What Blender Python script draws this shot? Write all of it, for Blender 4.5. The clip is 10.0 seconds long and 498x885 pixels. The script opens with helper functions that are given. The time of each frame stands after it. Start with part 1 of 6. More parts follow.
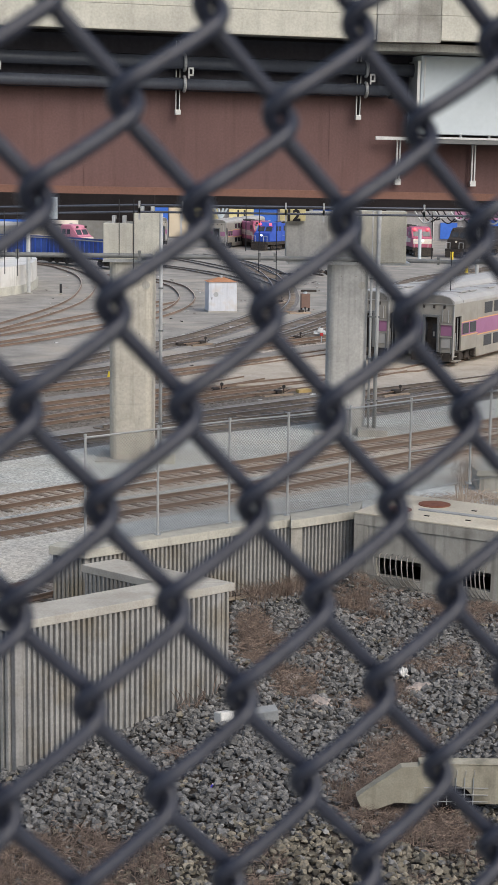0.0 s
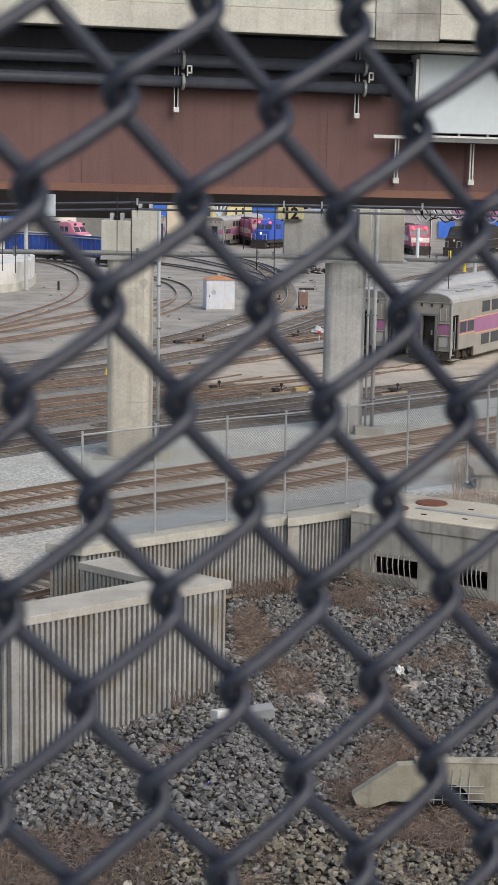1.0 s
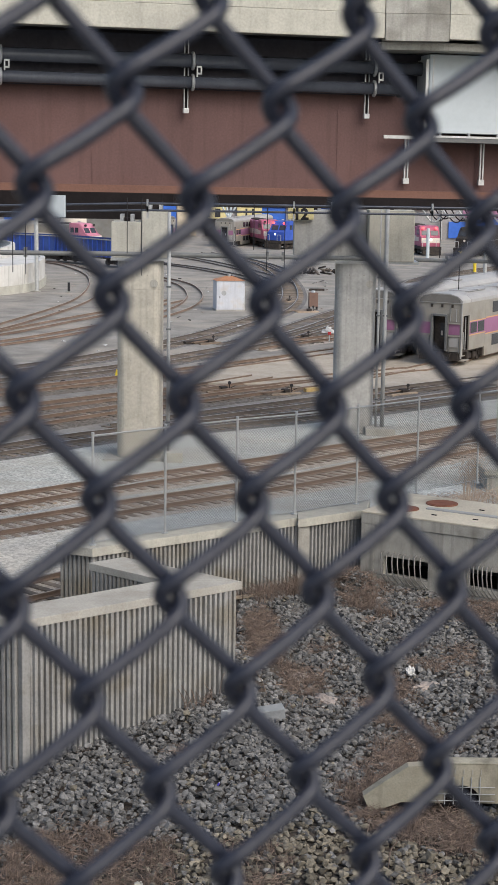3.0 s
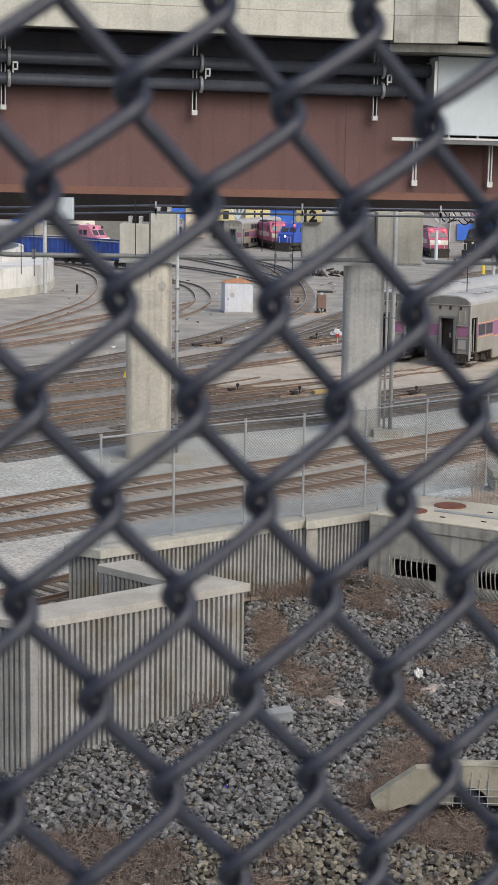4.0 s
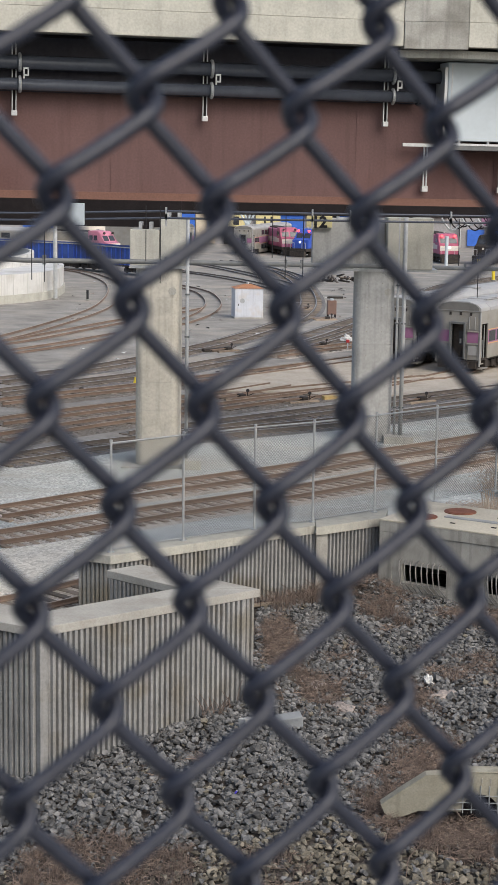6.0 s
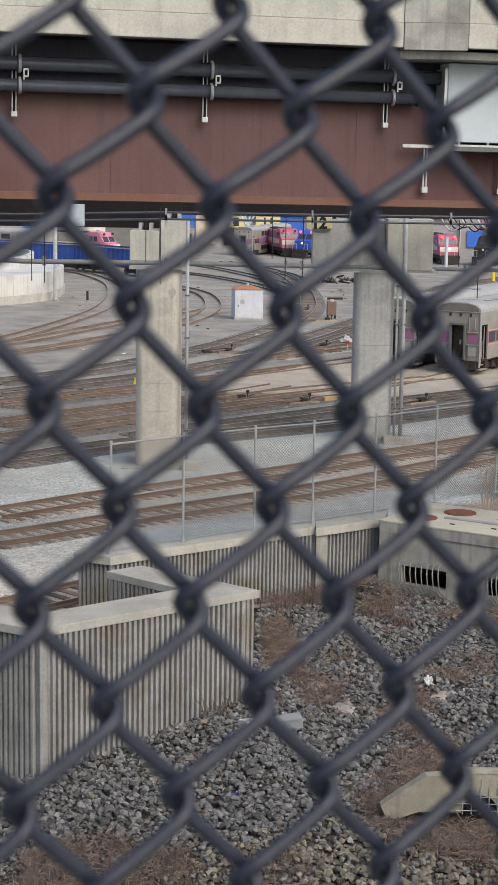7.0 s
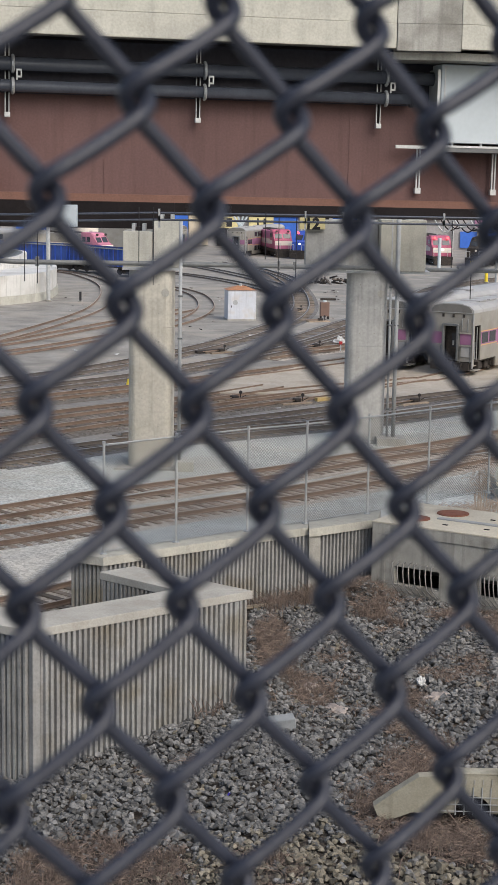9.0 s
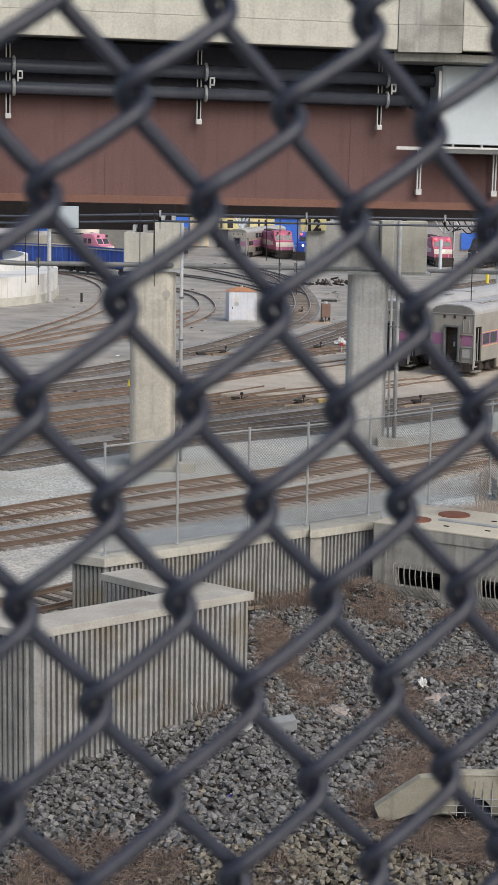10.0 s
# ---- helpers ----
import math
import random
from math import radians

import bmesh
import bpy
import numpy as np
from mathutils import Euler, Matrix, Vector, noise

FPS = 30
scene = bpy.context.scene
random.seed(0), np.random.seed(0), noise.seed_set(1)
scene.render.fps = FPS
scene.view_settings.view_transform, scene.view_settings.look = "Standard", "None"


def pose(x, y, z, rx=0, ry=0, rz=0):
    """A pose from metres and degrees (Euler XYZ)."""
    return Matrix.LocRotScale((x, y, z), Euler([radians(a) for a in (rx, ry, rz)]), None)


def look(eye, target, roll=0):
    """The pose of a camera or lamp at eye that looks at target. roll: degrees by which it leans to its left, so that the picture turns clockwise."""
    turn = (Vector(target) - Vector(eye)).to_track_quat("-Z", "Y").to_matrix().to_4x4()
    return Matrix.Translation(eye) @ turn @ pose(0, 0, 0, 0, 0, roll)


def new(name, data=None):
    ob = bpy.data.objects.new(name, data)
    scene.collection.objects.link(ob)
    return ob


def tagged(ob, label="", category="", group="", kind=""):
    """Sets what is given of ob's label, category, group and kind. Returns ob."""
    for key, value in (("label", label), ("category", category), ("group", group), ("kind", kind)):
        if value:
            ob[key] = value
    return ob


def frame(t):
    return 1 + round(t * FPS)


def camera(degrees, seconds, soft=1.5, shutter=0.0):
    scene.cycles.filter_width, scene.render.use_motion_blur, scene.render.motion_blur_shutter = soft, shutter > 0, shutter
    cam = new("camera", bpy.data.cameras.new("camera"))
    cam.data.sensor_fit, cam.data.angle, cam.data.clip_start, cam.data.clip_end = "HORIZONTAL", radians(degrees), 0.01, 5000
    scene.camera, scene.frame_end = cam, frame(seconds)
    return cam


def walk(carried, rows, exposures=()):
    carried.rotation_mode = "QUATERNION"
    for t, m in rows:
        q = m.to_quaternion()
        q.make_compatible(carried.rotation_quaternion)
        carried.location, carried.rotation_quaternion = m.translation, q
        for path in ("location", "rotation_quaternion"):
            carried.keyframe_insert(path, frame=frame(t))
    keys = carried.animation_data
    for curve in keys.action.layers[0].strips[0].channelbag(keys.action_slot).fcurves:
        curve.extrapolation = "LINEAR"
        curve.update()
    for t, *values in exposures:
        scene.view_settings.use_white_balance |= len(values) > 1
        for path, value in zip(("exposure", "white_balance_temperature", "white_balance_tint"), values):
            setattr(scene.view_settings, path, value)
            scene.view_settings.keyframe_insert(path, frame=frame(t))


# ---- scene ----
# ---------------------------------------------------------------- camera
cam = camera(17.0, 10.0, 1.1)
cam.data.dof.use_dof = True
cam.data.dof.focus_distance = 70.0
cam.data.dof.aperture_fstop = 29.0
PATH = [
    (0.00, (-0.0022, -0.0019, 12.5020), (-0.040, 59.200, 2.746), 0.78),
    (0.50, (-0.0021, -0.0009, 12.5013), (0.059, 59.199, 2.735), 0.88),
    (1.00, (-0.0009, 0.0004, 12.5006), (0.061, 59.190, 2.675), 1.00),
    (1.50, (-0.0000, 0.0000, 12.5000), (-0.000, 59.184, 2.639), 1.00),
    (2.00, (0.0009, 0.0000, 12.4995), (-0.093, 59.184, 2.637), 1.00),
    (2.50, (0.0015, 0.0006, 12.4990), (-0.191, 59.189, 2.664), 0.93),
    (4.00, (0.0016, -0.0000, 12.4986), (-0.605, 59.202, 2.763), 0.86),
    (4.50, (0.0018, 0.0007, 12.4983), (-0.763, 59.210, 2.821), 0.87),
    (5.00, (0.0017, 0.0006, 12.4983), (-0.901, 59.217, 2.876), 0.85),
    (5.50, (0.0013, -0.0001, 12.4986), (-0.965, 59.224, 2.929), 0.87),
    (7.00, (0.0008, -0.0006, 12.4986), (-0.966, 59.234, 2.995), 0.88),
    (7.50, (0.0012, -0.0009, 12.4982), (-0.881, 59.239, 3.021), 0.88),
    (8.00, (0.0008, -0.0007, 12.4985), (-0.810, 59.241, 3.022), 0.91),
    (8.50, (0.0015, -0.0004, 12.4979), (-0.750, 59.242, 3.023), 0.91),
    (9.00, (0.0013, -0.0008, 12.4983), (-0.715, 59.242, 3.023), 0.94),
    (9.50, (0.0022, -0.0008, 12.4976), (-0.720, 59.246, 3.049), 0.91),
    (10.00, (0.0031, -0.0005, 12.4968), (-0.755, 59.249, 3.070), 0.91),
]
walk(cam, [(t, look(e, g, r)) for t, e, g, r in PATH])

# ---------------------------------------------------------------- light
world = bpy.data.worlds.new("overcast_sky")
scene.world = world
world.use_nodes = True
wn = world.node_tree
sky = wn.nodes.new("ShaderNodeTexSky")
sky.sky_type = "NISHITA"
sky.sun_disc = False
sky.sun_elevation = radians(42.0)
sky.sun_rotation = radians(140.3)
sky.dust_density = 4.0
hs = wn.nodes.new("ShaderNodeHueSaturation")
hs.inputs["Saturation"].default_value = 0.95
wn.links.new(sky.outputs[0], hs.inputs["Color"])
wn.links.new(hs.outputs[0], wn.nodes["Background"].inputs[0])
wn.nodes["Background"].inputs[1].default_value = 0.155
sun_data = bpy.data.lights.new("sun", "SUN")
sun_data.energy = 1.05
sun_data.angle = radians(50)
sun_data.color = (0.93, 0.975, 1.0)
sun = new("sun", sun_data)
sun.matrix_world = look((34, -41, 48), (0, 0, 0))
scene.view_settings.exposure = 0.36


# ---------------------------------------------------------------- materials
def rgb(c):
    return (c[0], c[1], c[2], 1.0)


def surface(name, c1, c2, scale=6.0, rough=0.8, metal=0.0, bump=0.15, fine=60.0, spots=None, spot_scale=1.2,
            streak=0.0, island=0.0, per_object=0.0, spec=0.3, spot_edge=0.58, grain=0.12):
    """Two-scale mottled surface: c1 to c2 by broad noise, grain by fine noise, optional stains and vertical streaks."""
    m = bpy.data.materials.new(name)
    m.use_nodes = True
    nt = m.node_tree
    n, l = nt.nodes, nt.links
    b = n["Principled BSDF"]
    tc = n.new("ShaderNodeTexCoord")
    n1 = n.new("ShaderNodeTexNoise")
    n1.inputs["Scale"].default_value = scale
    n1.inputs["Detail"].default_value = 6
    n1.inputs["Roughness"].default_value = 0.65
    l.new(tc.outputs["Object"], n1.inputs["Vector"])
    r1 = n.new("ShaderNodeValToRGB")
    r1.color_ramp.elements[0].position, r1.color_ramp.elements[1].position = 0.33, 0.67
    r1.color_ramp.elements[0].color, r1.color_ramp.elements[1].color = rgb(c1), rgb(c2)
    l.new(n1.outputs["Fac"], r1.inputs["Fac"])
    out = r1.outputs["Color"]

    def mixed(a, fac_socket, colour, mode="MIX"):
        x = n.new("ShaderNodeMix")
        x.data_type, x.blend_type = "RGBA", mode
        l.new(fac_socket, x.inputs["Factor"])
        l.new(a, x.inputs["A"])
        if isinstance(colour, tuple):
            x.inputs["B"].default_value = rgb(colour)
        else:
            l.new(colour, x.inputs["B"])
        return x.outputs["Result"]

    if spots:
        n3 = n.new("ShaderNodeTexNoise")
        n3.inputs["Scale"].default_value = spot_scale
        n3.inputs["Detail"].default_value = 8
        l.new(tc.outputs["Object"], n3.inputs["Vector"])
        r3 = n.new("ShaderNodeMapRange")
        r3.inputs["From Min"].default_value, r3.inputs["From Max"].default_value = spot_edge - 0.06, spot_edge + 0.1
        r3.inputs["To Max"].default_value = 0.8
        l.new(n3.outputs["Fac"], r3.inputs["Value"])
        out = mixed(out, r3.outputs["Result"], spots)
    if streak:
        mp = n.new("ShaderNodeMapping")
        mp.inputs["Scale"].default_value = (1, 1, 0.06)
        l.new(tc.outputs["Object"], mp.inputs["Vector"])
        n4 = n.new("ShaderNodeTexNoise")
        n4.inputs["Scale"].default_value = 5.0
        n4.inputs["Detail"].default_value = 5
        l.new(mp.outputs["Vector"], n4.inputs["Vector"])
        r4 = n.new("ShaderNodeMapRange")
        r4.inputs["From Min"].default_value, r4.inputs["From Max"].default_value = 0.5, 0.75
        r4.inputs["To Max"].default_value = streak
        l.new(n4.outputs["Fac"], r4.inputs["Value"])
        out = mixed(out, r4.outputs["Result"], tuple(0.45 * v for v in c1))
    n2 = n.new("ShaderNodeTexNoise")
    n2.inputs["Scale"].default_value = fine
    n2.inputs["Detail"].default_value = 4
    l.new(tc.outputs["Object"], n2.inputs["Vector"])
    hv = n.new("ShaderNodeHueSaturation")
    l.new(out, hv.inputs["Color"])
    mr = n.new("ShaderNodeMapRange")
    mr.inputs["From Min"].default_value, mr.inputs["From Max"].default_value = 0.25, 0.75
    mr.inputs["To Min"].default_value, mr.inputs["To Max"].default_value = 1 - grain, 1 + grain
    l.new(n2.outputs["Fac"], mr.inputs["Value"])
    val = mr.outputs["Result"]
    if island or per_object:
        if island:
            src = n.new("ShaderNodeNewGeometry").outputs["Random Per Island"]
        else:
            src = n.new("ShaderNodeObjectInfo").outputs["Random"]
        k = island or per_object
        m2 = n.new("ShaderNodeMapRange")
        m2.inputs["To Min"].default_value, m2.inputs["To Max"].default_value = 1 - k, 1 + k
        l.new(src, m2.inputs["Value"])
        mu = n.new("ShaderNodeMath")
        mu.operation = "MULTIPLY"
        l.new(val, mu.inputs[0])
        l.new(m2.outputs["Result"], mu.inputs[1])
        val = mu.outputs[0]
    l.new(val, hv.inputs["Value"])
    l.new(hv.outputs["Color"], b.inputs["Base Color"])
    b.inputs["Roughness"].default_value = rough
    b.inputs["Metallic"].default_value = metal
    b.inputs["Specular IOR Level"].default_value = spec
    if bump:
        bp = n.new("ShaderNodeBump")
        bp.inputs["Strength"].default_value = bump
        bp.inputs["Distance"].default_value = 0.02
        l.new(n2.outputs["Fac"], bp.inputs["Height"])
        l.new(bp.outputs["Normal"], b.inputs["Normal"])
    return m


def gravel(name, cols, size, spots=None, bump=0.4):
    """Crushed stone: cells of random tone with dark gaps, stained at a broad scale."""
    m = bpy.data.materials.new(name)
    m.use_nodes = True
    nt = m.node_tree
    n, l = nt.nodes, nt.links
    b = n["Principled BSDF"]
    tc = n.new("ShaderNodeTexCoord")
    v = n.new("ShaderNodeTexVoronoi")
    v.inputs["Scale"].default_value = 1.0 / size
    l.new(tc.outputs["Object"], v.inputs["Vector"])
    ramp = n.new("ShaderNodeValToRGB")
    e = ramp.color_ramp.elements
    e[0].color, e[1].color = rgb(cols[0]), rgb(cols[2])
    mid = e.new(0.5)
    mid.color = rgb(cols[1])
    sep = n.new("ShaderNodeSeparateColor")
    l.new(v.outputs["Color"], sep.inputs[0])
    l.new(sep.outputs[0], ramp.inputs["Fac"])
    broad = n.new("ShaderNodeTexNoise")
    broad.inputs["Scale"].default_value = 0.16
    broad.inputs["Detail"].default_value = 9
    broad.inputs["Roughness"].default_value = 0.7
    l.new(tc.outputs["Object"], broad.inputs["Vector"])
    br = n.new("ShaderNodeMapRange")
    br.inputs["From Min"].default_value, br.inputs["From Max"].default_value = 0.3, 0.7
    br.inputs["To Min"].default_value, br.inputs["To Max"].default_value = 0.72, 1.25
    l.new(broad.outputs["Fac"], br.inputs["Value"])
    hv = n.new("ShaderNodeHueSaturation")
    col = ramp.outputs["Color"]
    if spots:
        sp = n.new("ShaderNodeTexNoise")
        sp.inputs["Scale"].default_value = 0.33
        sp.inputs["Detail"].default_value = 9
        sp.inputs["Roughness"].default_value = 0.68
        mp = n.new("ShaderNodeMapping")
        mp.inputs["Location"].default_value = (31, 7, 2)
        mp.inputs["Rotation"].default_value = (0, 0, -0.55)
        mp.inputs["Scale"].default_value = (0.45, 1.0, 1.0)
        l.new(tc.outputs["Object"], mp.inputs["Vector"])
        l.new(mp.outputs["Vector"], sp.inputs["Vector"])
        sr = n.new("ShaderNodeMapRange")
        sr.inputs["From Min"].default_value, sr.inputs["From Max"].default_value = 0.48, 0.66
        sr.inputs["To Max"].default_value = 0.75
        l.new(sp.outputs["Fac"], sr.inputs["Value"])
        mx = n.new("ShaderNodeMix")
        mx.data_type = "RGBA"
        l.new(sr.outputs["Result"], mx.inputs["Factor"])
        l.new(col, mx.inputs["A"])
        mx.inputs["B"].default_value = rgb(spots)
        col = mx.outputs["Result"]
    l.new(col, hv.inputs["Color"])
    l.new(br.outputs["Result"], hv.inputs["Value"])
    l.new(hv.outputs["Color"], b.inputs["Base Color"])
    b.inputs["Roughness"].default_value = 0.92
    b.inputs["Specular IOR Level"].default_value = 0.2
    bp = n.new("ShaderNodeBump")
    bp.invert = True
    bp.inputs["Strength"].default_value = bump
    bp.inputs["Distance"].default_value = size * 0.7
    l.new(v.outputs["Distance"], bp.inputs["Height"])
    l.new(bp.outputs["Normal"], b.inputs["Normal"])
    return m


def glowing(name, c, strength):
    m = bpy.data.materials.new(name)
    m.use_nodes = True
    b = m.node_tree.nodes["Principled BSDF"]
    b.inputs["Base Color"].default_value = rgb(c)
    b.inputs["Emission Color"].default_value = rgb(c)
    b.inputs["Emission Strength"].default_value = strength
    return m


M_CONC = surface("cast_concrete", (0.31, 0.3, 0.268), (0.42, 0.41, 0.37), 1.2, 0.85, fine=25, spots=(0.19, 0.18, 0.155), spot_scale=0.9, streak=0.6)
M_PALE = surface("pale_concrete", (0.38, 0.37, 0.32), (0.475, 0.463, 0.402), 1.2, 0.85, fine=18, spots=(0.36, 0.35, 0.31), spot_scale=0.7, streak=0.3)
M_RIB = surface("ribbed_concrete", (0.215, 0.213, 0.205), (0.33, 0.326, 0.312), 1.3, 0.9, fine=14, spots=(0.2, 0.17, 0.12), spot_scale=0.6, streak=0.45)
M_CAP = surface("coping_concrete", (0.315, 0.302, 0.268), (0.405, 0.39, 0.35), 0.9, 0.88, fine=22, spots=(0.3, 0.28, 0.24), spot_scale=1.1)
M_COL = surface("column_concrete", (0.42, 0.395, 0.335), (0.51, 0.485, 0.42), 0.7, 0.85, fine=9, spots=(0.31, 0.29, 0.25), spot_scale=0.5, streak=0.4)
M_GREYCOL = surface("grey_column_concrete", (0.35, 0.35, 0.335), (0.44, 0.44, 0.425), 0.7, 0.85, fine=9, spots=(0.28, 0.28, 0.265), spot_scale=0.5, streak=0.4)
M_RUST = surface("weathering_steel", (0.108, 0.061, 0.057), (0.136, 0.077, 0.071), 0.5, 0.75, fine=20, spots=(0.1, 0.05, 0.044), spot_scale=0.35, streak=0.3)
M_RUSTLIP = surface("rusty_flange", (0.145, 0.075, 0.056), (0.18, 0.093, 0.068), 1.5, 0.8, fine=25)
# Near black: paints the shade under the spans, also serves dark fittings.
M_SOFFIT = surface("shade_and_dark_steel", (0.014, 0.012, 0.012), (0.024, 0.02, 0.02), 0.8, 0.85, fine=12, spec=0.08)
# girder steel with the overhang's shade put into its colour
M_WEBSHADE = surface("shaded_web_steel", (0.042, 0.042, 0.053), (0.06, 0.058, 0.069), 0.8, 0.8, fine=12, spec=0.1, streak=0.3)
M_PIPE = surface("black_pipe_coating", (0.04, 0.046, 0.06), (0.06, 0.067, 0.083), 1.5, 0.25, fine=30, spec=0.5, bump=0.05)
M_GREYPIPE = surface("grey_conduit", (0.28, 0.29, 0.29), (0.38, 0.39, 0.39), 1.5, 0.5, fine=30, bump=0.05)
M_DARKPIPE = surface("dark_conduit", (0.1, 0.105, 0.105), (0.15, 0.155, 0.155), 1.5, 0.5, fine=30, bump=0.05)
M_GALV = surface("galvanised_steel", (0.42, 0.43, 0.43), (0.55, 0.56, 0.56), 4, 0.45, 0.6, fine=40, bump=0.04)
M_WHITEBOX = surface("white_enamel", (0.44, 0.495, 0.52), (0.5, 0.545, 0.57), 0.4, 0.5, fine=10, bump=0.02, grain=0.03)
M_WIRE = surface("vinyl_coated_wire", (0.011, 0.0132, 0.023), (0.02, 0.0235, 0.038), 60, 0.42, fine=700, bump=0.06, spec=0.42)
M_BALLAST = gravel("grey_ballast", ((0.27, 0.278, 0.254), (0.44, 0.45, 0.412), (0.65, 0.655, 0.605)), 0.065, spots=(0.4, 0.37, 0.31), bump=0.25)
M_DIRT = surface("packed_cinder_dirt", (0.19, 0.178, 0.158), (0.335, 0.315, 0.28), 0.35, 0.95, fine=7, spots=(0.36, 0.32, 0.265), spot_scale=0.12, bump=0.3, spec=0.15, grain=0.16)
# Soil darkened so its colour carries the shade in gaps between stones.
M_PITSOIL = gravel("shaded_stony_soil", ((0.02, 0.018, 0.016), (0.05, 0.044, 0.038), (0.1, 0.088, 0.075)), 0.07, spots=(0.085, 0.062, 0.046))
M_LIGHTGRAVEL = gravel("pale_gravel", ((0.52, 0.47, 0.375), (0.72, 0.66, 0.55), (0.86, 0.81, 0.7)), 0.08, bump=0.15)
M_RAILSIDE = surface("rusty_rail", (0.155, 0.108, 0.08), (0.25, 0.182, 0.138), 0.4, 0.8, fine=30)
M_DARKRAIL = surface("dark_rail", (0.1, 0.083, 0.07), (0.17, 0.145, 0.125), 0.4, 0.7, fine=30)
M_RUSTBED = gravel("rust_stained_ballast", ((0.26, 0.222, 0.178), (0.42, 0.37, 0.305), (0.6, 0.54, 0.455)), 0.065, bump=0.25)
M_MIXBED = gravel("brown_stained_ballast", ((0.1, 0.085, 0.068), (0.18, 0.155, 0.127), (0.31, 0.27, 0.22)), 0.075, bump=0.3)
M_RUSTTOP = surface("skylit_worn_rail_head", (0.33, 0.265, 0.205), (0.46, 0.38, 0.305), 0.4, 0.5, 0.3, fine=30)
M_RAILTOP = surface("polished_rail_head", (0.36, 0.34, 0.32), (0.5, 0.48, 0.46), 0.4, 0.4, 0.7, fine=30)
M_DARKBED = gravel("oily_ballast", ((0.09, 0.085, 0.08), (0.15, 0.14, 0.13), (0.24, 0.225, 0.21)), 0.07)
M_TIE = surface("weathered_timber", (0.2, 0.155, 0.115), (0.33, 0.26, 0.195), 3, 0.9, fine=40, per_object=0.35)
M_TIES = surface("timber_ties", (0.14, 0.115, 0.09), (0.25, 0.205, 0.16), 3, 0.9, fine=40, island=0.4)
M_SLAB = surface("dusty_pavement", (0.36, 0.315, 0.25), (0.47, 0.415, 0.34), 0.35, 0.9, fine=6, spots=(0.3, 0.26, 0.2), spot_scale=0.25)


# ---------------------------------------------------------------- mesh helpers
def part(name, bm, material, parent=None, label="", smooth=False):
    me = bpy.data.meshes.new(name)
    bm.to_mesh(me)
    bm.free()
    me.materials.append(material)
    if smooth:
        me.polygons.foreach_set("use_smooth", [True] * len(me.polygons))
    ob = new(name, me)
    ob.parent = parent
    if label:
        tagged(ob, label)
    return ob


def thing(name, label, category, at=(0, 0, 0), turn=0.0, group="", kind=""):
    ob = new(name)
    ob.matrix_basis = pose(at[0], at[1], at[2], 0, 0, turn)
    return tagged(ob, label, category, group, kind)


def add_box(bm, x0, x1, y0, y1, z0, z1, bevel=0.0):
    vs = [bm.verts.new((x, y, z)) for z in (z0, z1) for x, y in ((x0, y0), (x1, y0), (x1, y1), (x0, y1))]
    fs = [bm.faces.new([vs[i] for i in f]) for f in ((3, 2, 1, 0), (4, 5, 6, 7), (0, 1, 5, 4), (1, 2, 6, 5), (2, 3, 7, 6), (3, 0, 4, 7))]
    if bevel:
        es = list({e for f in fs for e in f.edges})
        bmesh.ops.bevel(bm, geom=es, offset=bevel, segments=2, affect="EDGES", profile=0.5)
    return bm


def box(*a, bevel=0.0):
    return add_box(bmesh.new(), *a, bevel=bevel)


def add_prism(bm, pts, z0, z1):
    lo = [bm.verts.new((x, y, z0)) for x, y in pts]
    hi = [bm.verts.new((x, y, z1)) for x, y in pts]
    k = len(pts)
    bm.faces.new(hi)
    bm.faces.new(lo[::-1])
    for i in range(k):
        bm.faces.new((lo[i], lo[(i + 1) % k], hi[(i + 1) % k], hi[i]))
    return bm


def prism(pts, z0, z1, bevel=0.0):
    bm = add_prism(bmesh.new(), pts, z0, z1)
    if bevel:
        bmesh.ops.bevel(bm, geom=[e for e in bm.edges], offset=bevel, segments=2, affect="EDGES", profile=0.5)
    return bm


def add_tube(bm, pts, r, seg=8, closed=True):
    """Round bar along a polyline; the rings keep their twist small by carrying one side direction along."""
    pts = [Vector(p) for p in pts]
    rings, side = [], None
    for i, p in enumerate(pts):
        d = (pts[min(i + 1, len(pts) - 1)] - pts[max(i - 1, 0)]).normalized()
        if side is None:
            side = d.orthogonal()
        side = (side - d * side.dot(d)).normalized()
        up = d.cross(side)
        rings.append([bm.verts.new(p + (side * math.cos(2 * math.pi * j / seg) + up * math.sin(2 * math.pi * j / seg)) * r) for j in range(seg)])
    for a, b in zip(rings, rings[1:]):
        for j in range(seg):
            bm.faces.new((a[j], a[(j + 1) % seg], b[(j + 1) % seg], b[j]))
    if closed:
        bm.faces.new(rings[0][::-1])
        bm.faces.new(rings[-1])
    return bm


def tube(pts, r, seg=8):
    return add_tube(bmesh.new(), pts, r, seg)


def add_disc(bm, c, axis, r, h, seg=20):
    a = Vector(axis).normalized()
    return add_tube(bm, [Vector(c) - a * h / 2, Vector(c) + a * h / 2], r, seg)


def spline(pts, step=1.0):
    """Even points along a smooth curve through the given ones (2D)."""
    p = [Vector((x, y)) for x, y in pts]
    p = [2 * p[0] - p[1]] + p + [2 * p[-1] - p[-2]]
    out = []
    for a, b, c, d in zip(p, p[1:], p[2:], p[3:]):
        k = max(2, int((c - b).length / step))
        for i in range(k):
            t = i / k
            out.append(0.5 * ((2 * b) + (c - a) * t + (2 * a - 5 * b + 4 * c - d) * t * t + (3 * b - a - 3 * c + d) * t ** 3))
    out.append(p[-2])
    return out


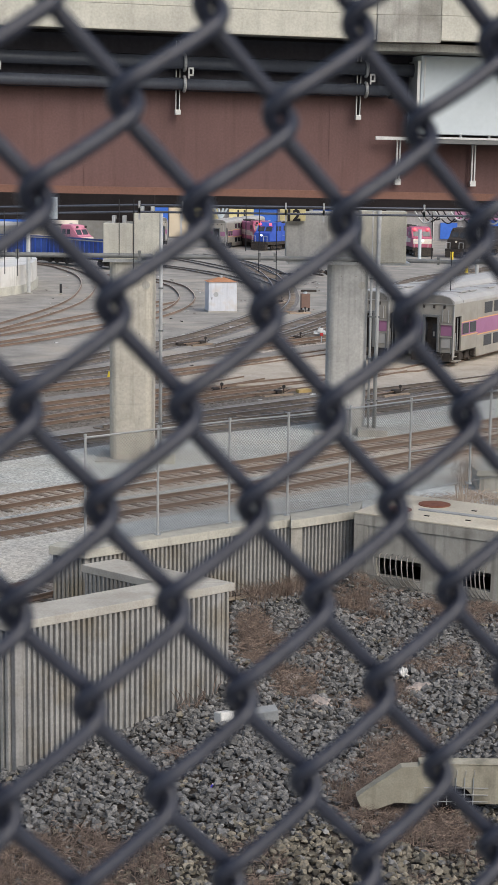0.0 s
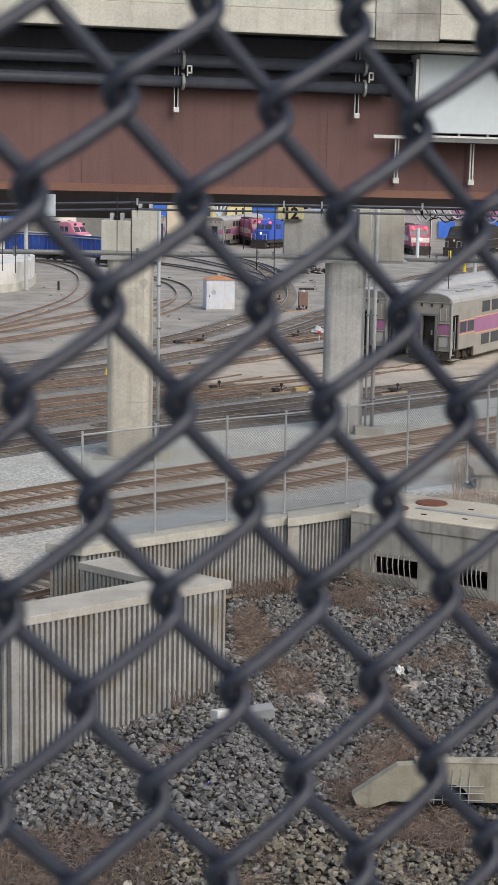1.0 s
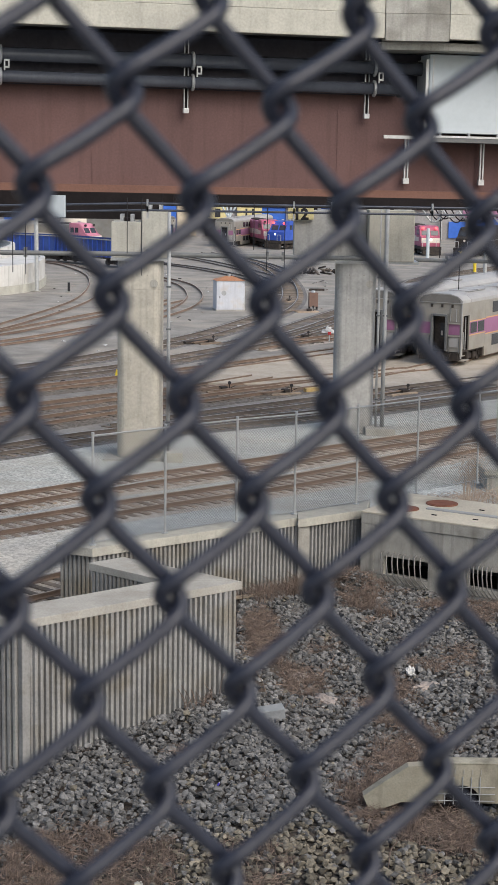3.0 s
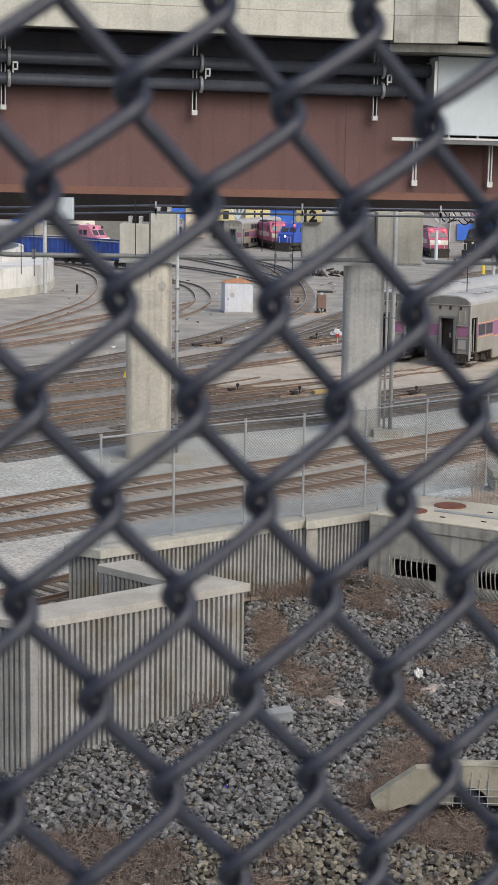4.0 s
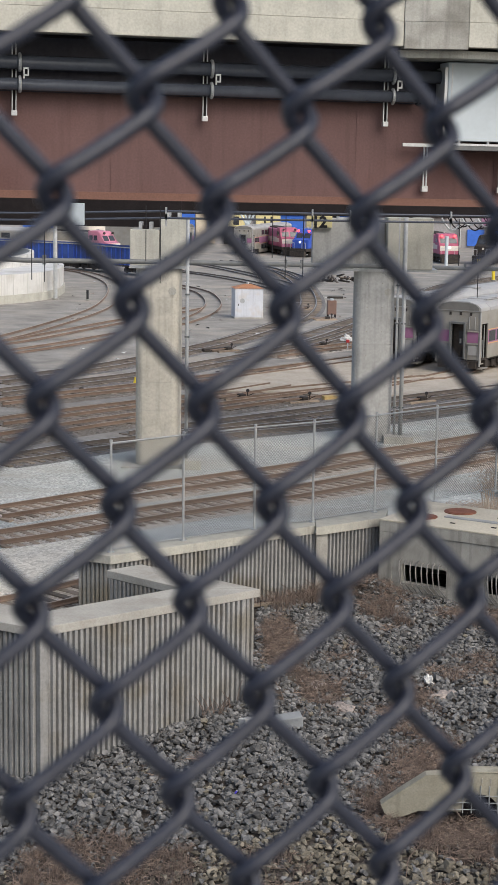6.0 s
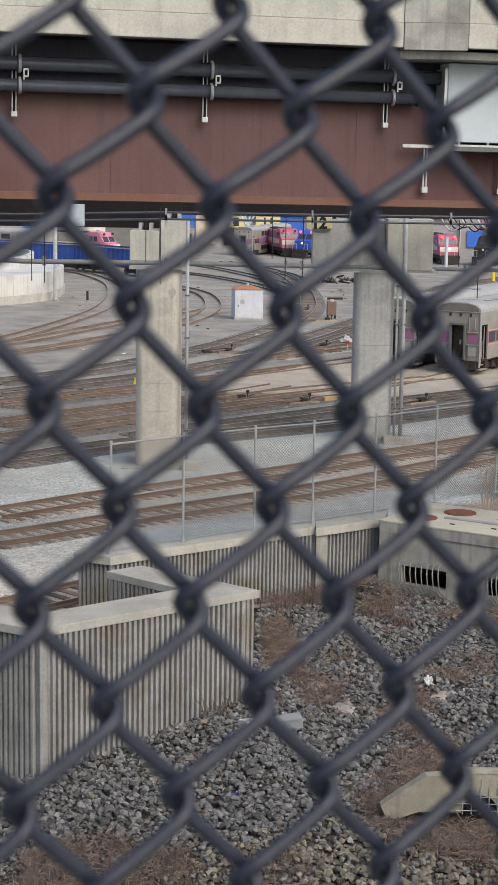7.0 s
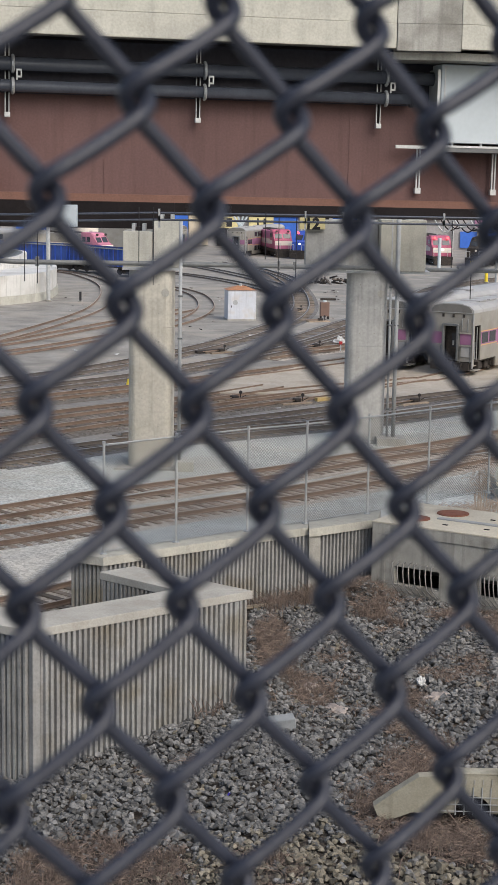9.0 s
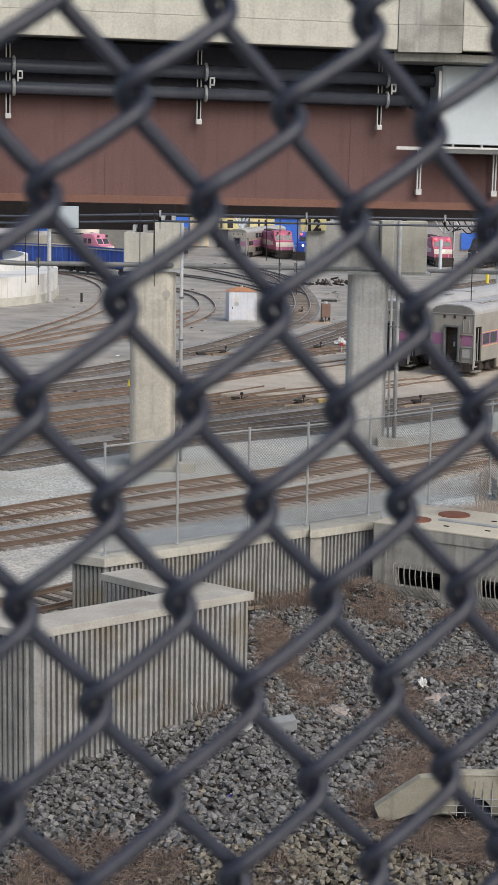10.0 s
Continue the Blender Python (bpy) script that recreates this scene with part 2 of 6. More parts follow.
# ---------------------------------------------------------------- ground
def smooth01(v):
    v = max(0.0, min(1.0, v))
    return v * v * (3 - 2 * v)


def pit_height(x, y):
    """The stony hollow below the overpass: falls gently to the near left, lies level towards the rear walls."""
    z = -0.17 * max(0.0, min(9.0, -0.2 - x)) * smooth01((44 - y) / 5.0)
    z += 0.5 * math.exp(-((x + 0.2) / 0.55) ** 2 - ((y - 39.6) / 0.8) ** 2)
    z += 0.6 * math.exp(-((x - 2.9) / 0.7) ** 2 - ((y - 48.4) / 0.9) ** 2)
    return z + 0.12 * noise.noise(Vector((x * 0.35, y * 0.35, 3.0))) * smooth01((50 - y) / 6)


def make_ground():
    bm = bmesh.new()
    xs = [-3000, -400, -120, -60, -40] + [-30 + i for i in range(0, 61)] + [40, 60, 120, 400, 3000]
    ys = [-2500, -300, -40, 0, 10, 20] + [24 + i for i in range(0, 90)] + [120, 180, 300, 600, 4000]
    vs = [[bm.verts.new((x, y, (pit_height(x, y) - 0.02) if abs(x) <= 30 and 20 < y < 54 else -0.02)) for x in xs] for y in ys]
    for a, b in zip(vs, vs[1:]):
        for i in range(len(xs) - 1):
            bm.faces.new((a[i], a[i + 1], b[i + 1], b[i]))
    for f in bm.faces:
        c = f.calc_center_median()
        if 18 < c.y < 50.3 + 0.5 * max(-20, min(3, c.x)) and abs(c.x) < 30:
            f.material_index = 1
        elif c.y > 82.0 + 0.87 * max(-30, min(30, c.x)):
            f.material_index = 2
    g = part("ground", bm, M_BALLAST)
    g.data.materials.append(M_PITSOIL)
    g.data.materials.append(M_DIRT)
    return tagged(g, "grey crushed stone ballast and packed cinder dirt of a railway yard", "ground", kind="structure")


make_ground()

# ---------------------------------------------------------------- chain link in front of the lens
LINK_O = Vector((-0.0542, 0.6740, 12.5224))
LINK_A = Vector((0.06223, 0.03138, -0.00453))
LINK_B = Vector((-0.00353, -0.00530, -0.08273))


WEAVE, SWING, BACK = 0.14, 0.372, 0.545


def make_link_fence():
    """Flattened spirals of coated wire, each hooked through its neighbours at the knuckles."""
    fence = thing("chain_link_fence", "black vinyl-coated chain link fence close before the view", "fence")
    nrm = LINK_A.cross(LINK_B).normalized()          # away from the camera
    r, half = 0.0036, 0.0048
    for col in range(-54, 56):
        near = -6 < col < 11
        pts = []
        shift = 0.0 if col % 2 == 0 else 0.5
        steps = 36 if near else 12
        for k in range(-13 * steps, 14 * steps):
            ph = k / steps
            jit = 0.014 * noise.noise(Vector((col * 3.1, ph * 0.9, 0)))
            u = d = bow = 0.0
            for q in range(-6, 7):
                f = (ph + q * WEAVE / 12) % 1.0
                back = f < BACK
                u += (2 * f / BACK - 1 if back else 1 - 2 * (f - BACK) / (1 - BACK)) / 13   # -1 at the left hook, +1 at the right
                g = (f - BACK) / (1 - BACK)
                bow += 0.0 if back else 4 * g * (1 - g) / 13                                    # the front runs sag a little
                d += (1 if back else -1) / 13                                               # behind while running down to the right
            v = ph + shift - BACK - 0.06 - 0.008 * ph + jit + 0.013 * bow
            pts.append(LINK_O + LINK_A * ((col - 0.5) * 0.5 + 0.003 - 0.014 * v + u * SWING + jit * 0.5 + 0.014 * bow) + LINK_B * v + nrm * (d * half))
        part("wire", tube(pts, r, 10 if near else 5), M_WIRE, fence, smooth=True)
    # end posts on the kerb, with the rail that carries the fabric
    ends = [LINK_O + LINK_A * (c * 0.5) + nrm * 0.045 for c in (-56, 57)]
    for p in ends:
        part("post", tube([(p.x, p.y, 11.35), (p.x, p.y, 13.7)], 0.03, 10), M_WIRE, fence, smooth=True)
    part("top_rail", tube([(p.x, p.y, 13.58) for p in ends], 0.02, 8), M_WIRE, fence, smooth=True)
    part("tension_wire", tube([(p.x, p.y, 11.42) for p in ends], 0.004, 6), M_WIRE, fence)
    return fence


make_link_fence()

# ---------------------------------------------------------------- retaining walls
def ribbed_face(bm, a, b, z0a, z0b, z1, pitch=0.146, depth=0.085, skip=0.0):
    """Formliner face from a to b (plan), outward to the right of a->b; the foot may slope."""
    a, b = Vector(a), Vector(b)
    d = b - a
    ln = d.length
    d /= ln
    out = Vector((d.y, -d.x))
    k = max(1, int(round(ln / pitch)))
    p = ln / k
    prof = []
    for i in range(k):
        s = i * p
        prof += [(s, 0), (s + 0.4 * p, 0), (s + 0.48 * p, depth), (s + 0.92 * p, depth)]
    prof.append((ln, 0))
    lo, hi = [], []
    for s, o in prof:
        q = a + d * s + out * o
        z0 = z0a + (z0b - z0a) * s / ln
        lo.append(bm.verts.new((q.x, q.y, z0)))
        hi.append(bm.verts.new((q.x, q.y, z1)))
    for i in range(len(prof) - 1):
        bm.faces.new((lo[i], lo[i + 1], hi[i + 1], hi[i]))
    # the wall's body behind the face
    back = [a - out * 0.3, b - out * 0.3]
    bl = [bm.verts.new((q.x, q.y, z)) for q, z in ((back[0], z0a), (back[1], z0b))]
    bh = [bm.verts.new((q.x, q.y, z1)) for q in back]
    bm.faces.new((bl[1], bl[0], bh[0], bh[1]))
    bm.faces.new((bl[0], lo[0], hi[0], bh[0]))
    bm.faces.new((lo[-1], bl[1], bh[1], hi[-1]))
    return bm


def along(a, b, t):
    return (a[0] + (b[0] - a[0]) * t, a[1] + (b[1] - a[1]) * t)


def make_near_wall():
    """V-shaped end of the wall: a long face, a short wing at its near end and a splayed arm behind, under one wide coping."""
    w = thing("retaining_wall", "ribbed grey concrete retaining wall with smooth coping", "wall", kind="structure")
    a, b, c = (-5.1, 35.38), (-0.5, 39.1), (-8.6, 37.3)
    m = along(a, b, 0.475)
    zt = 2.42
    part("ribbed_panel", ribbed_face(bmesh.new(), along(a, m, 0.07), along(a, m, 0.995), -1.6, -1.4, zt), M_RIB, w)
    part("ribbed_panel", ribbed_face(bmesh.new(), along(m, b, 0.005), b, -1.4, -0.9, zt), M_RIB, w)
    part("ribbed_panel", ribbed_face(bmesh.new(), c, along(c, a, 0.965), -1.6, -1.6, zt), M_RIB, w)
    part("corner_strip", prism([along(c, a, 0.967), (a[0] + 0.0, a[1] - 0.06), along(a, m, 0.068), (-5.05, 36.0)], -1.6, zt - 0.003, 0.02), M_RIB, w)
    part("ribbed_panel", ribbed_face(bmesh.new(), b, (-1.3, 39.75), -0.9, -0.9, zt), M_RIB, w)
    part("coping", prism([(-5.15, 35.22), (-0.32, 39.14), (-2.24, 39.12), (-5.16, 36.66), (-8.9, 38.7), (-8.9, 37.28)], zt, zt + 0.2, 0.015), M_CAP, w)
    # the splayed arm behind it
    part("ribbed_panel", ribbed_face(bmesh.new(), (-4.1, 40.8), (-2.3, 39.33), -0.6, -0.6, zt), M_RIB, w)
    part("ribbed_panel", ribbed_face(bmesh.new(), (-3.4, 41.36), (-4.08, 40.82), -0.6, -0.6, zt), M_RIB, w)
    part("coping", prism([(-4.2, 40.78), (-2.235, 39.14), (-0.34, 39.16), (-3.38, 41.48)], zt + 0.003, zt + 0.197, 0.015), M_CAP, w)


def make_rear_wall():
    w = thing("retaining_wall", "low ribbed concrete retaining wall carrying a wire fence", "wall", kind="structure")
    zt = 1.85
    part("ribbed_panel", ribbed_face(bmesh.new(), (-4.42, 44.78), (1.2, 49.2), -0.6, -0.6, zt), M_RIB, w)
    part("ribbed_panel", ribbed_face(bmesh.new(), (-5.45, 45.3), (-4.44, 44.76), -0.6, -0.6, zt), M_RIB, w)
    part("pilaster", prism([(1.2, 49.2), (1.27, 48.95), (1.6, 49.2), (1.5, 49.5)], -0.6, zt), M_CONC, w)
    part("ribbed_panel", ribbed_face(bmesh.new(), (1.58, 49.28), (3.5, 50.75), -0.6, -0.6, zt), M_RIB, w)
    part("coping", prism([(-5.55, 45.08), (-4.48, 44.56), (1.235, 49.08), (1.235, 50.1), (-4.6, 45.42), (-5.3, 45.72)], zt, zt + 0.25, 0.015), M_PALE, w)
    part("coping", prism([(1.25, 48.86), (1.5, 48.98), (3.4, 50.45), (3.6, 52.0), (1.25, 50.12)], zt - 0.003, zt + 0.255, 0.015), M_PALE, w)


make_near_wall()
make_rear_wall()


M_WEAVE = surface("weathered_fence_wire", (0.1, 0.1, 0.097), (0.17, 0.17, 0.165), 4, 0.6, 0.4)


def make_yard_fence():
    f = thing("wire_fence", "galvanised chain link fence on the wall coping", "fence")
    posts = [(-4.51, 44.95), (-2.61, 46.62), (-0.60, 48.32), (1.15, 49.55), (3.12, 51.25), (5.18, 53.2), (7.4, 55.2), (9.6, 57.2)]
    top = 5.2
    for x, y in posts:
        bm = tube([(x, y, 2.1), (x, y, top)], 0.036, 10)
        add_disc(bm, (x, y, 2.12), (0, 0, 1), 0.1, 0.03, 12)
        add_disc(bm, (x, y, top + 0.03), (0, 0, 1), 0.045, 0.07, 10)
        part("post", bm, M_GALV, f, smooth=False)
    part("top_rail", tube([(x, y, top - 0.03) for x, y in posts], 0.026, 8), M_GALV, f)
    part("bottom_wire", tube([(x, y, 2.2) for x, y in posts], 0.006, 5), M_GALV, f)
    part("brace", tube([(-4.51, 44.95, 3.66), (-2.61, 46.62, 3.72)], 0.02, 6), M_GALV, f)
    part("brace", tube([(5.18, 53.2, 3.5), (7.4, 55.2, 3.5)], 0.02, 6), M_GALV, f)
    # fabric: crossing diagonals, bay by bay
    bm = bmesh.new()
    for (x0, y0), (x1, y1) in zip(posts, posts[1:]):
        o, d = Vector((x0, y0, 2.15)), Vector((x1 - x0, y1 - y0, 0))
        ln = d.length
        d /= ln
        hgt, step = top - 2.2, 0.1
        k = int((ln + hgt) / step)
        for sgn in (1, -1):
            for i in range(k):
                s = i * step - hgt
                s0, s1 = max(s, 0.0), min(s + hgt, ln)
                if s1 - s0 < 0.02:
                    continue
                p0, p1 = o + d * s0 + Vector((0, 0, s0 - s)), o + d * s1 + Vector((0, 0, s1 - s))
                if sgn < 0:
                    p0, p1 = o + d * (ln - s0) + Vector((0, 0, s0 - s)), o + d * (ln - s1) + Vector((0, 0, s1 - s))
                add_tube(bm, [p0, p1], 0.0048, 3, closed=False)
    tagged(part("fabric", bm, M_WEAVE, f), "woven wire fabric", kind="stuff")


make_yard_fence()


M_CREAMSLAB = surface("cream_slab", (0.52, 0.475, 0.38), (0.62, 0.575, 0.47), 0.7, 0.85, fine=15, spots=(0.4, 0.35, 0.27), spot_scale=0.5)
M_ROD = surface("dull_steel_rod", (0.2, 0.195, 0.185), (0.29, 0.28, 0.265), 5, 0.6, 0.2)


def make_vault():
    """Concrete vault with a slab roof, two barred openings and rusty covers."""
    v = thing("concrete_vault", "weathered concrete utility vault with barred vents", "structure", (3.24, 49.72, 0), -30.8)
    ln, dp, zt = 7.6, 3.3, 1.84
    o1, o2, wz0, wz1 = (0.74, 2.23), (3.5, 4.48), 0.34, 0.9
    for a, b, z0, z1 in ((0, o1[0], -0.8, zt), (o1[0], o1[1], -0.8, wz0), (o1[0], o1[1], wz1, zt), (o1[1], o2[0], -0.8, zt),
                         (o2[0], o2[1], -0.8, wz0), (o2[0], o2[1], wz1, zt), (o2[1], ln, -0.8, zt)):
        part("front_wall", box(a, b, 0, 0.25, z0, z1), M_CONC, v)
    for i in range(17):
        x = 0.5 + 0.42 * i
        part("board_mark", box(x, x + 0.035, -0.006, -0.001, 1.0, zt - 0.01), M_CONC, v)
    part("pilaster", box(-0.02, 0.42, -0.03, 0.3, -0.8, zt - 0.003), M_CONC, v)
    part("side_wall", box(0.0, 0.25, 0.252, dp, -0.8, zt), M_CONC, v)
    part("side_wall", box(ln - 0.25, ln, 0.252, dp, -0.8, zt), M_CONC, v)
    part("rear_wall", box(0.252, ln - 0.252, dp - 0.25, dp, -0.8, zt), M_CONC, v)
    # Streaked grey fascia; its darker tone paints the front turned from the sun.
    part("fascia", box(-0.03, ln + 0.03, -0.04, dp + 0.03, zt + 0.002, zt + 0.33, bevel=0.012), M_CONC, v)
    part("roof_slab", box(-0.04, ln + 0.04, -0.05, dp + 0.04, zt + 0.332, zt + 0.38, bevel=0.01), M_CREAMSLAB, v)
    cover = surface("rusty_iron", (0.17, 0.07, 0.045), (0.26, 0.11, 0.07), 3, 0.85, fine=30)
    for x, y, r in ((0.95, 1.0, 0.42), (1.55, 2.35, 0.5)):
        bm = bmesh.new()
        add_disc(bm, (x, y, zt + 0.395), (0, 0, 1), r, 0.03, 28)
        add_disc(bm, (x, y, zt + 0.41), (0, 0, 1), r * 0.86, 0.03, 28)
        part("manhole_cover", bm, cover, v, "round rusty iron cover")
    part("hatch_frame", box(1.5, 4.4, 1.28, 1.5, zt + 0.382, zt + 0.42), M_GREYPIPE, v)
    for x, y in ((2.0, 0.6), (3.3, 0.7), (2.9, 2.1)):
        part("lifting_eye", box(x, x + 0.16, y, y + 0.08, zt + 0.382, zt + 0.4), M_SOFFIT, v)
    for lo, hi, k in ((o1[0], o1[1], 8), (o2[0], o2[1], 7)):
        for i in range(k):
            x = lo + (hi - lo) * (i + 0.3) / k
            part("bar", tube([(x - 0.06, -0.01, wz1 + 0.16), (x - 0.06, -0.16, wz1 + 0.12), (x, -0.3, wz1 - 0.12), (x + 0.05, -0.3, wz0 + 0.05), (x + 0.16, -0.12, wz0 - 0.2), (x + 0.17, -0.01, wz0 - 0.22)], 0.019, 6), M_ROD, v, smooth=True)
    part("rail_bar", tube([(o1[0] - 0.55, -0.06, wz0 + 0.1), (o1[0] - 0.1, -0.17, wz0 + 0.02), (o1[1] + 0.1, -0.17, wz0 + 0.02)], 0.01, 6), M_ROD, v)


make_vault()


M_HEADWALL = surface("stained_concrete", (0.28, 0.26, 0.2), (0.36, 0.34, 0.27), 1.6, 0.9, fine=30, spots=(0.14, 0.13, 0.1), spot_scale=1.4, streak=0.5)


def make_headwall():
    """Culvert headwall with a sloping wing and a barred round mouth."""
    h = thing("culvert_headwall", "pale concrete culvert headwall with grated round opening", "headwall", (2.18, 31.0, -0.06), 0)
    bm = bmesh.new()
    prof = [(0.0, 0.42), (0.4, 0.74), (0.86, 1.08), (1.2, 1.12), (1.2, 0.36), (0.74, 0.35), (0.45, 0.22), (0.13, 0.12)]
    fr = [bm.verts.new((x, 0.1 - 0.12 * x, z)) for x, z in prof]
    bk = [bm.verts.new((x, 0.35 - 0.12 * x, z)) for x, z in prof]
    bm.faces.new(fr)
    bm.faces.new(bk[::-1])
    for i in range(len(prof)):
        j = (i + 1) % len(prof)
        bm.faces.new((fr[j], fr[i], bk[i], bk[j]))
    bmesh.ops.recalc_face_normals(bm, faces=bm.faces)
    part("wing", bm, M_HEADWALL, h)
    # main face with a round opening
    bm = bmesh.new()
    cx, cz, rr = 1.92, 0.36, 0.36
    ring = [(cx + rr * math.cos(math.pi * i / 16), cz + rr * math.sin(math.pi * i / 16)) for i in range(17)]
    poly = [(3.6, cz)] + [(3.6, 1.15), (1.203, 1.15), (1.203, cz)] + ring[::-1]
    f0 = [bm.verts.new((x, -0.02, z)) for x, z in poly]
    f1 = [bm.verts.new((x, 0.3, z)) for x, z in poly]
    bm.faces.new(f0[::-1])
    bm.faces.new(f1)
    for i in range(len(poly)):
        j = (i + 1) % len(poly)
        bm.faces.new((f0[i], f0[j], f1[j], f1[i]))
    bmesh.ops.recalc_face_normals(bm, faces=bm.faces)
    part("face", bm, M_HEADWALL, h)
    part("coping", box(1.206, 3.62, -0.032, 0.31, 1.152, 1.18, bevel=0.01), M_HEADWALL, h)
    # Dark box set back under the face, added for the shaded hollow.
    part("hollow_shade", box(0.5, 3.7, 0.6, 0.75, -0.1, 0.5), M_PITSOIL, h)
    # Near-black plug behind the opening paints the shade inside the culvert.
    part("barrel", tube([(cx, 0.31, cz - 0.06), (cx, 0.6, cz - 0.06)], 0.4, 24), M_SOFFIT, h)
    for i in range(5):
        part("grate_bar", tube([(cx - 0.34 + 0.17 * i, -0.04, 0.34), (cx - 0.34 + 0.17 * i, -0.04, 0.9)], 0.011, 6), M_GREYPIPE, h)
    for z in (0.42, 0.56, 0.7):
        part("grate_bar", tube([(1.3, -0.06, z), (2.55, -0.06, z)], 0.009, 6), M_GREYPIPE, h)
    for i in range(6):
        part("rib", box(1.42 + 0.17 * i, 1.44 + 0.17 * i, -0.035, -0.022, 0.95, 1.05), M_CONC, h)


make_headwall()


# ---------------------------------------------------------------- the girder bridge
BR = pose(0, 42.0, 12.0, 0, 0.46, 12.4)


def bthing(name, label, category, group=""):
    ob = new(name)
    ob.matrix_basis = BR.copy()
    return tagged(ob, label, category, group)


def make_bridge():
    b = bthing("girder_bridge", "road bridge with rust-brown steel girder and concrete parapet", "bridge")
    x0, x1 = -40.0, 45.0
    part("web", box(x0, x1, 0.0, 0.03, -0.02, 3.6), M_RUST, b)
    bm = box(x0, x1, -0.27, 0.3, -0.2, -0.02)
    part("bottom_flange", bm, M_RUSTLIP, b)
    # Dark strip over the upper web paints the shade below the deck overhang.
    part("upper_web_plate", box(x0, x1, -0.03, -0.002, 2.32, 3.6), M_WEBSHADE, b, "dark strip painted as the deck overhang's shade")
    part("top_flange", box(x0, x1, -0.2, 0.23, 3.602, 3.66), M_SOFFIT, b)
    for x in (-9.4, -4.25, 1.9, 5.55, 11.0):
        part("stiffener", box(x, x + 0.02, -0.012, -0.002, 0.0, 2.4), M_RUST, b)
    part("deck", box(x0, x1, -1.5, 5.5, 3.665, 3.95), M_CONC, b)
    # inner girders, with lower soffit beams, near black to paint the shade under the deck
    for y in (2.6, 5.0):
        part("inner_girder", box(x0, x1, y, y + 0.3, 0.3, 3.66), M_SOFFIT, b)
    # parapet in cast lengths, the one at the joint splayed outwards
    def para(u0, u1, y):
        part("parapet", box(u0, u1, y, y + 0.3, 3.6, 4.18, bevel=0.015), M_PALE, b)
        part("parapet", box(u0, u1, y + 0.02, y + 0.3, 4.185, 6.2, bevel=0.015), M_PALE, b)
    for u0, u1 in ((x0, -12), (-11.99, 1.95), (1.96, 2.58)):
        para(u0, u1, -1.6)
    bm = add_prism(bmesh.new(), [(2.59, -1.63), (4.05, -2.05), (4.05, -1.3), (2.59, -1.3)], 3.55, 4.18)
    part("parapet", bm, M_CONC, b, "splayed grey concrete parapet block")
    bm = add_prism(bmesh.new(), [(2.59, -1.6), (4.05, -2.02), (4.05, -1.3), (2.59, -1.3)], 4.19, 6.2)
    part("parapet", bm, M_CONC, b, "splayed grey concrete parapet block")
    para(4.06, x1, -2.05)
    for x in (x0, x1 - 3):
        part("abutment", box(x, x + 3, -1.4, 5.4, -12.8, -0.21), M_CONC, b)
    part("soffit_haunch", add_prism(bmesh.new(), [(2.59, -1.3), (4.05, -1.7), (x1, -1.7), (x1, -0.1), (2.59, -0.1)], 3.36, 3.54), M_CONC, b)


make_bridge()


def make_bridge_pipes():
    for r, z, y in ((0.15, 2.47, -0.42), (0.17, 2.98, -0.42)):
        p = bthing("pipe", "black coated steel pipe hung along the girder", "pipe", "pipes along the bridge")
        part("barrel", tube([(-40, y, z), (4.0 if z > 2.8 else 3.35, y, z)], r, 20), M_PIPE, p, smooth=True)
        for x in (-13.3, 4.0 if z > 2.8 else 3.35):
            bm = bmesh.new()
            add_disc(bm, (x, y, z), (1, 0, 0), r + 0.05, 0.08, 20)
            part("collar", bm, M_SOFFIT, p)
        if z > 2.8:
            bm = bmesh.new()
            add_disc(bm, (4.1, y, z), (1, 0, 0), 0.13, 0.05, 16)
            part("end_cap", bm, surface("yellow_tape", (0.55, 0.5, 0.2), (0.6, 0.55, 0.25)), p)
    for x in (-6.6, -1.99, 2.57):
        h = bthing("pipe_hanger", "galvanised pipe hanger with two clamps", "pipe hanger", "pipe hangers")
        part("channel", box(x - 0.055, x - 0.035, -0.25, -0.18, 1.8, 3.5), M_GALV, h)
        part("channel", box(x + 0.035, x + 0.055, -0.25, -0.18, 1.8, 3.5), M_GALV, h)
        part("channel_back", box(x - 0.033, x + 0.033, -0.2, -0.175, 1.8, 3.5), M_SOFFIT, h)
        part("foot", box(x - 0.07, x + 0.07, -0.3, -0.17, 1.74, 1.86, bevel=0.01), M_GALV, h)
        for r, z in ((0.15, 2.47), (0.17, 2.98)):
            pts = [(x + 0.12, -0.42 - (r + 0.02) * math.cos(a), z + (r + 0.02) * math.sin(a)) for a in [math.pi * (-0.5 + i / 12) for i in range(13)]]
            bm = bmesh.new()
            for i in range(12):
                add_tube(bm, pts[i:i + 2], 0.04, 6)
            part("clamp", bm, M_GALV, h)
        bm = bmesh.new()
        add_box(bm, x + 0.2, x + 0.33, -0.55, -0.5, 2.66, 2.7)
        add_box(bm, x + 0.2, x + 0.33, -0.55, -0.5, 2.82, 2.86)
        add_box(bm, x + 0.2, x + 0.23, -0.55, -0.5, 2.6, 2.86)
        add_box(bm, x + 0.3, x + 0.33, -0.55, -0.5, 2.66, 2.86)
        part("turnbuckle", bm, M_GALV, h)


make_bridge_pipes()


